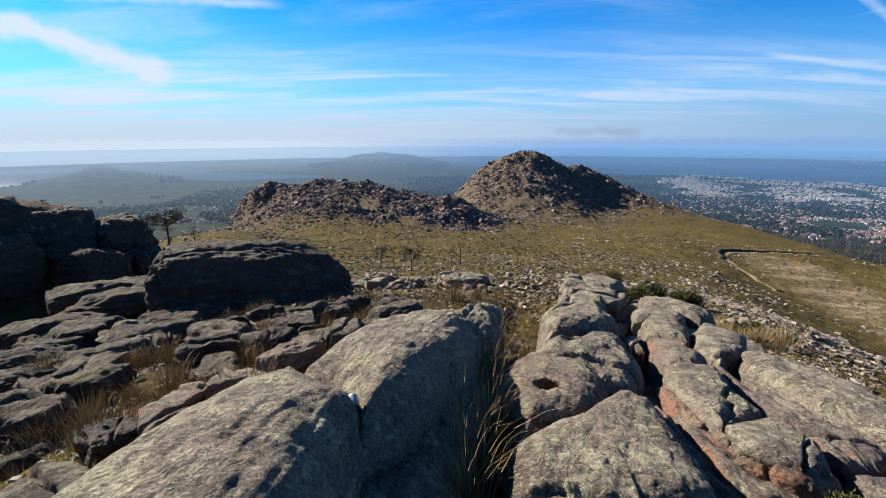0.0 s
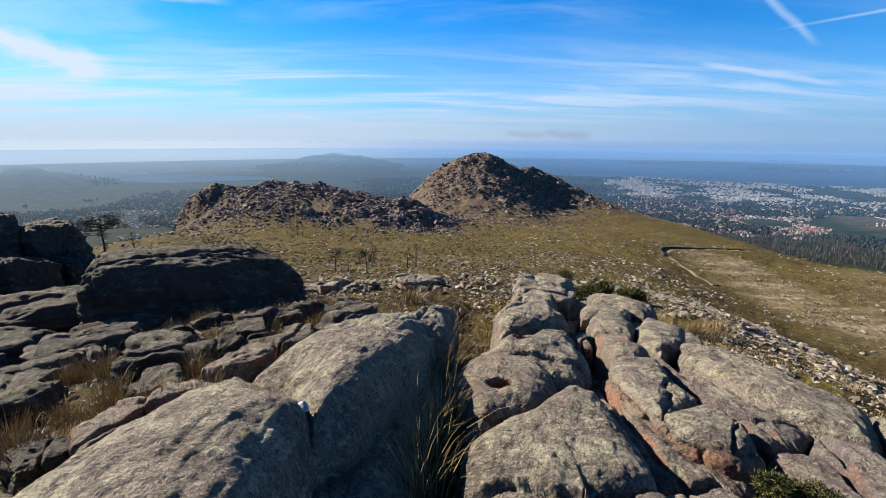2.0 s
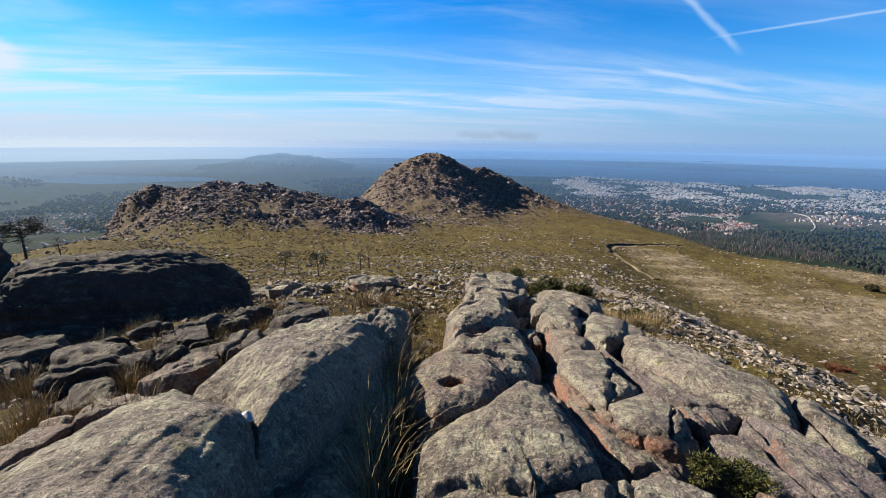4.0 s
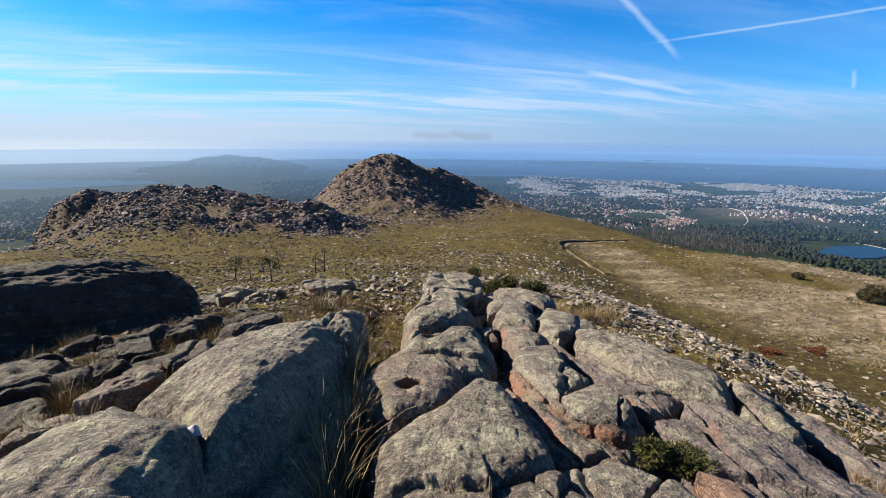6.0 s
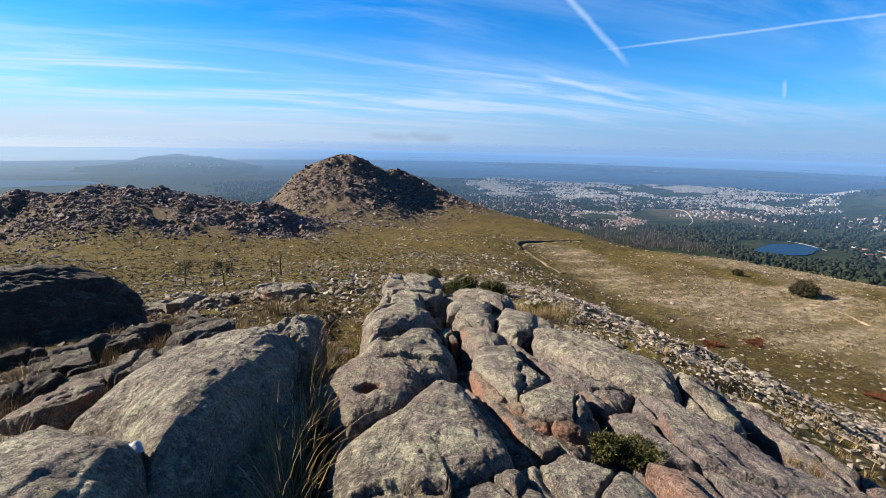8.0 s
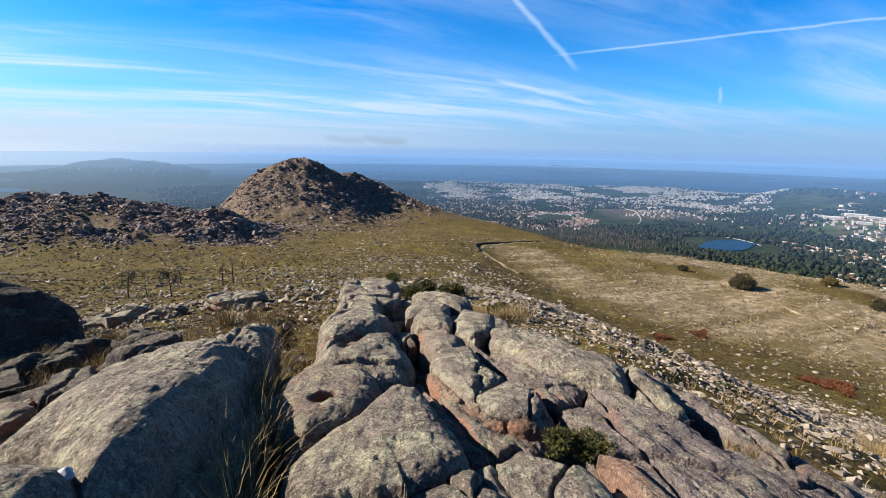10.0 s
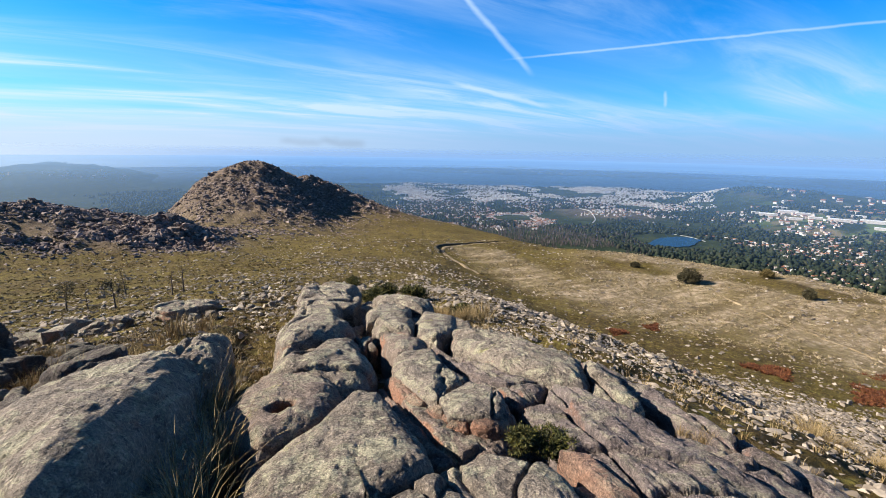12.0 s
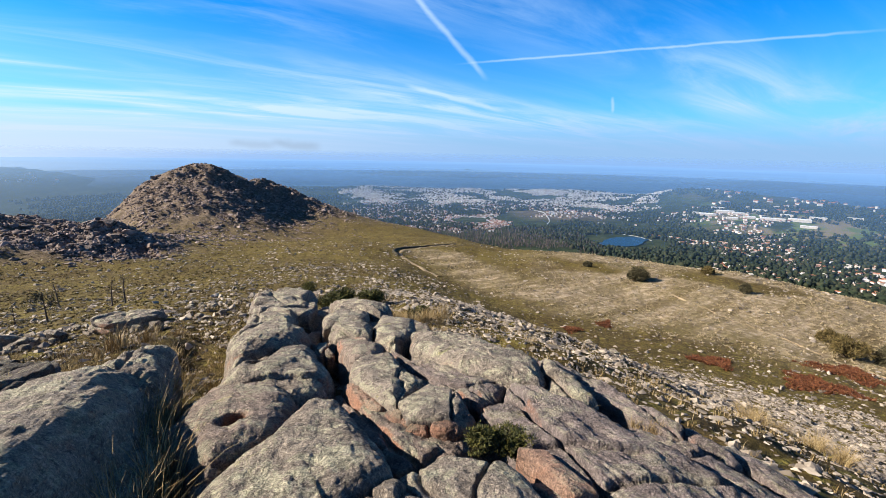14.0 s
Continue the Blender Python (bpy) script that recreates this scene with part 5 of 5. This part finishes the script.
pine_tree(-31.6, 50.3, 4.7, 3)
bare_tree(-27.5, 48.5, 3.2, 4)
for k, (x, y, tall) in enumerate(((-6.6, 44.8, 2.2), (-2.9, 38.0, 2.3), (0.7, 44.6, 2.3), (1.6, 45.2, 2.7), (-5.0, 42.6, 1.6), (-3.2, 54.0, 2.6), (-24, 110, 3.0))):
    bare_tree(x, y, tall, 30 + k, leafy=k in (0, 1), label="small dark-leaved sapling on the meadow" if k in (0, 1) else "thin leafless sapling on the meadow")
bush(2.82, 2.24, 0.42, 0.34, 41, each=110, leaf=0.034, z=-2.50, label="dark green gorse bush growing from a crack", clumps=40)
bush(2.56, 2.38, 0.30, 0.32, 42, each=110, leaf=0.03, z=-2.42, label="small green gorse bush growing from a crack")
for x, y, wide, tall, s in ((9.4, 16.6, 1.5, 0.75, 43), (7.6, 17.0, 1.2, 0.6, 44), (8.5, 17.6, 1.4, 0.7, 45), (6.3, 16.6, 1.0, 0.6, 46), (9.2, 12.6, 0.9, 0.6, 47), (13.9, 35.1, 1.6, 1.0, 48)):
    bush(x, y, wide, tall, s, each=140, leaf=0.11, label="yellow-green gorse bush at the outcrop's end")
bush(8.2, 15.4, 1.3, 0.5, 49, "heather_bush", M_HEATH, "brown heather bush at the outcrop's end", 120, 0.07)
bush(86.4, 45.1, 4.2, 3.2, 50, "bush", M_DULL, "round dull brown-green bush alone on the pale slope", 260, 0.35, clumps=36)
for x, y, wide, tall, s in ((68.3, 9.3, 4.5, 2.8, 51), (70.0, 6.0, 4.0, 2.6, 52), (73, 12, 2.4, 1.8, 53), (90.5, 27.3, 1.8, 2.2, 54), (107, 40, 3, 2, 55), (88, 58, 2, 1.2, 56)):
    bush(x, y, wide, tall, s, "bush", M_HEATH if s % 2 else M_DULL, "scrubby dull green bush on the pale slope", 160, 0.32)

# ---- the track over the slope ----
def ribbon(name, pts, wide, lift, mat, label, category, steps=14):
    line = []
    for a, b in zip(pts, pts[1:]):
        line += [(a[0] + (b[0] - a[0]) * k / steps, a[1] + (b[1] - a[1]) * k / steps) for k in range(steps)]
    line = np.array(line + [pts[-1]])
    for _ in range(24):
        line[1:-1] = (line[:-2] + 2 * line[1:-1] + line[2:]) / 4
    d = np.gradient(line, axis=0)
    d /= np.linalg.norm(d, axis=1, keepdims=True)
    nrm = np.stack([-d[:, 1], d[:, 0]], -1)
    rows = [line + nrm * wide * k for k in (-0.5, -0.25, 0.0, 0.25, 0.5)]
    v = np.stack([np.stack([q[:, 0], q[:, 1], surface(q[:, 0], q[:, 1]) + lift * (1 if k in (1, 2, 3) else -2.0)], -1) for k, q in enumerate(rows)], 1).reshape(-1, 3)
    i = np.arange(len(line) * 5).reshape(-1, 5)
    ob = mesh_object(name, v, np.stack([i[:-1, :-1], i[:-1, 1:], i[1:, 1:], i[1:, :-1]], -1).reshape(-1, 4), mat)
    return tagged(ob, label, category, kind="structure")


ribbon("track", TRACK[:6], 1.5, 0.08, M_TRACK, "pale dirt track winding over the slope", "track")
ribbon("track", ((79.0, 36.5), (77.0, 33.0), (72.5, 25.0), (70.1, 19.4), (66.0, 13.0), (60.0, 2.0)), 0.45, 0.06, M_TRACK, "faint pale path down the dry slope", "track")
# A raised dark strip follows the track's upper edge.
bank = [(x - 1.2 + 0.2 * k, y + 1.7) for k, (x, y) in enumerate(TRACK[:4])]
ribbon("track_bank", bank + [(54.6, 85.6)], 1.3, 0.35, M_BANK, "dark bank beside the track", "bank")

# ---- the valley ----
def polar(az, far):
    return far * math.sin(radians(az)), far * math.cos(radians(az))


def sector(lo, hi, near, far, soft=40):
    def inside(x, y):
        r, az = np.hypot(x, y), np.degrees(np.arctan2(x, y))
        n = fractal(plan(x, y, 90), 3, 101)
        return ease(near - soft, near + soft, r + 60 * n) * (1 - ease(far - soft, far + soft, r + 60 * n)) * ease(lo - 1, lo + 1, az + 2 * n) * (1 - ease(hi - 1, hi + 1, az + 2 * n))
    return inside


def blob_tree(seed):
    v, f = chunk(2, seed, 0.3)
    return v * np.array([0.5, 0.5, 0.75]) + np.array([0, 0, 0.45]), f


CROWNS = [blob_tree(400 + k) for k in range(8)]
lake_x, lake_y = polar(60.5, 718)


def dry_land(x, y):
    return ((surface(x, y) > -127.4) | (np.hypot(x, y) < 1450)) * (np.hypot(x - lake_x, y - lake_y) > 60)


def wooded(x, y):
    n = fractal(plan(x, y, 150), 4, 111)
    return ease(-0.05, 0.12, n + 0.55 * hump(x, y, 59, 740, (170, 160), 130, 0, 3) + 0.35 * hump(x, y, 64, 1100, (170, 130), 200, 0, 3) - 0.45 * hump(x, y, 79, 660, (110, 110), 90, 0, 3) - 0.3 * hump(x, y, 69, 880, (70, 60), 80, 0, 3)) * dry_land(x, y) * (1 - ease(1350, 1500, np.hypot(x, y)) * (x < 0)) * (1 - 0.4 * sector(27, 62, 1150, 1640, 60)(x, y))


p = sown(rng, 52000, -45, 90, 480, 1600, wooded)
scatter("valley_woods", p, rng.uniform(2.0, 4.2, len(p)), CROWNS, M_WOODS, "dark green woods over the valley floor", "woods", rng, tilt=0.2, smooth=True)
p = sown(rng, 6500, 27, 58, 520, 800, lambda x, y: sector(28, 57, 560, 760, 20)(x, y) * dry_land(x, y))
POLES = [tuple(map(np.array, tube([(0, 0, 0), (0.02, 0, 0.5), (0.0, 0.02, 1.0)], [0.07, 0.09, 0.01], 4))) for _ in range(2)]
scatter("leafless_woods", p, rng.uniform(3.2, 6.0, len(p)), POLES + [blades(7, 0.5, 0.9, 420, 0.03)], M_BURNT, "grey leafless woods below the slope", "woods", rng, tilt=0.12)

p = sown(rng, 3600, 66, 92, 480, 600, lambda x, y: sector(66, 92, 480, 560, 20)(x, y) * dry_land(x, y))
scatter("tree_belt", p, rng.uniform(3.5, 6.5, len(p)), CROWNS, M_WOODS, "belt of dark green trees below the slope", "trees", rng, tilt=0.2, smooth=True)

# houses far below: walls and roofs in one mesh each
def box(w, d, h):
    v = np.array([(sx * w / 2, sy * d / 2, z) for z in (-0.6, h) for sx, sy in ((-1, -1), (1, -1), (1, 1), (-1, 1))], float)
    return v, np.array([(0, 1, 5, 4), (1, 2, 6, 5), (2, 3, 7, 6), (3, 0, 4, 7), (4, 5, 6, 7)])


def gable(w, d, h, rise):
    e = 0.06
    v = np.array([(-w / 2 - e, -d / 2 - e, h), (w / 2 + e, -d / 2 - e, h), (w / 2 + e, d / 2 + e, h), (-w / 2 - e, d / 2 + e, h), (-w / 2 - e, 0, h + rise), (w / 2 + e, 0, h + rise)], float)
    return v, np.array([(0, 1, 5, 4), (2, 3, 4, 5), (0, 4, 3, 3), (1, 2, 5, 5)])


def town(count, lo, hi, near, far, small, large, height, label, soft=40, roofs=True, patch=0.0, power=1):
    inside = sector(lo, hi, near, far, soft)
    p = sown(rng, count, lo - 2, hi + 2, max(430, near - 80), far + 80, lambda x, y: inside(x, y) * dry_land(x, y) * ease(patch - 0.15, patch + 0.1, fractal(plan(x, y, 70), 3, 121) + 0.3), power)
    size = rng.uniform(small, large, len(p))
    turn = turns(rng, len(p), 0.0)
    tall = height * rng.uniform(0.6, 1.5, len(p))
    scatter("town_walls", p, np.stack([size, size, tall], -1), [box(1, 0.8, 1), box(1.3, 0.7, 1)], M_WALL, label, "houses", rng, turn=turn)
    if roofs:
        q = p + np.stack([0 * size, 0 * size, tall], -1)
        scatter("town_roofs", q, np.stack([size, size, size], -1), [gable(1.1, 0.85, -0.02, 0.22), gable(1.35, 0.75, -0.02, 0.2)], M_TILE, "pale and terracotta roofs of the town", "roofs", rng, turn=turn)


town(27000, 27, 64, 1130, 1600, 1.8, 4.2, 2.4, "pale crowded buildings of the distant city", 80, False, 0.16)
town(8000, 25, 45, 730, 1000, 1.8, 3.4, 1.7, "white houses of the near suburbs", 40, True, 0.05)
town(3500, 28, 60, 960, 1180, 1.8, 3.8, 2.0, "scattered white houses between woods", 60, True, 0.18)
town(1300, 62, 77, 740, 1000, 2.6, 4.8, 2.2, "white houses of a hillside village", 30, True, 0.15)
town(1500, 70, 90, 560, 860, 2.4, 4.6, 2.2, "white houses with terracotta roofs among fields", 30, True, 0.15)
town(500, 66, 90, 1100, 1700, 4, 9, 3, "distant white houses", 60, True, 0.2)
town(1800, -34, -22, 690, 1000, 1.8, 3.4, 1.8, "pale houses of a village in the hazy valley", 40, True, 0.05)
town(160, -12, -2, 1800, 2000, 4, 8, 2.6, "pale houses on a hazy far hill", 60, True, 0.2)
town(1200, 26, 64, 2330, 2480, 3, 6, 1.6, "pale houses on the far shore of the bay", 50, False, 0.1)


def shed(az, far, w, d, h, turn):
    x, y = polar(az, far)
    root = new("warehouse")
    root.matrix_basis = pose(x, y, height_at(x, y), 0, 0, turn)
    v, f = box(w, d, h)
    mesh_object("wall", v, f, M_WALL, root, smooth=False)
    for k in range(3):
        v, f = gable(w, d / 3, h, d / 24)
        mesh_object("roof", v + np.array([0, (k - 1) * d / 3, 0]), f, M_SHED, root, "low white sheet-metal roof", smooth=False)
    return tagged(root, "long white factory shed on the plateau", "warehouse", "factory sheds")


for row in ((68.6, 985, 26, 13, 4, -60), (70.2, 1000, 28, 12, 4, -62), (71.4, 985, 20, 9, 3.5, -60), (74.4, 965, 36, 10, 3.5, -70), (76.6, 975, 32, 12, 4, -72), (73.2, 1030, 24, 8, 3.5, -66),
            (78.0, 1010, 24, 8, 3.5, -70), (69.5, 1050, 24, 8, 3.5, -60), (80.5, 1080, 28, 8, 3.5, -75), (61.9, 1420, 32, 12, 5, -50), (83, 1120, 22, 7, 3, -78), (72.4, 965, 18, 8, 3, -64),
            (75.5, 1005, 20, 8, 3, -70), (67.6, 1010, 16, 8, 3, -58), (70.9, 955, 18, 8, 3, -62), (77.4, 945, 22, 8, 3, -72)):
    shed(*row)


def house(az, far, w, d, h, turn):
    x, y = polar(az, far)
    root = new("house")
    root.matrix_basis = pose(x, y, height_at(x, y), 0, 0, turn)
    v, f = box(w, d, h)
    mesh_object("wall", v, f, M_WALL, root, smooth=False)
    v, f = gable(w, d, h, 0.25 * d)
    mesh_object("roof", v, f, M_TILE, root, "terracotta tiled roof", smooth=False)
    return tagged(root, "white house with a terracotta roof among green fields", "house", "houses in the fields")


for k in range(26):
    house(rng.uniform(73, 86), rng.uniform(575, 700), rng.uniform(4, 7), rng.uniform(3, 5), rng.uniform(2.2, 3.5), rng.uniform(0, 180))

a = np.linspace(0, 2 * math.pi, 49)[:-1]
rim = 1 + 0.30 * fractal(np.stack([np.cos(a) * 1.3, np.sin(a) * 1.3, a * 0], -1), 3, 131)
pts = np.stack([lake_x + 54 * rim * np.cos(a), lake_y + 30 * rim * np.sin(a), a * 0 - 125.4], -1)
lake = mesh_object("lake", np.concatenate([pts, [[lake_x, lake_y, -125.4]]]), [(k, (k + 1) % 48, 48, 48) for k in range(48)], M_LAKE)
tagged(lake, "small dark blue reservoir among woods", "lake", kind="structure")
ribbon("dam_road", [polar(57.4, 800), polar(59.5, 790), polar(62.0, 772), polar(63.4, 745)], 2.6, 0.5, M_ROAD, "pale shore road along the reservoir", "road")
ribbon("valley_road", [polar(49.6, 1010), polar(50.8, 960), polar(51.6, 880), polar(51.2, 830)], 3.5, 0.8, M_ROAD, "pale road curving over a low rise", "road")
ribbon("valley_road", [polar(66.5, 1090), polar(66.8, 980), polar(65.6, 900)], 3.5, 0.8, M_ROAD, "pale road climbing to the factories", "road")
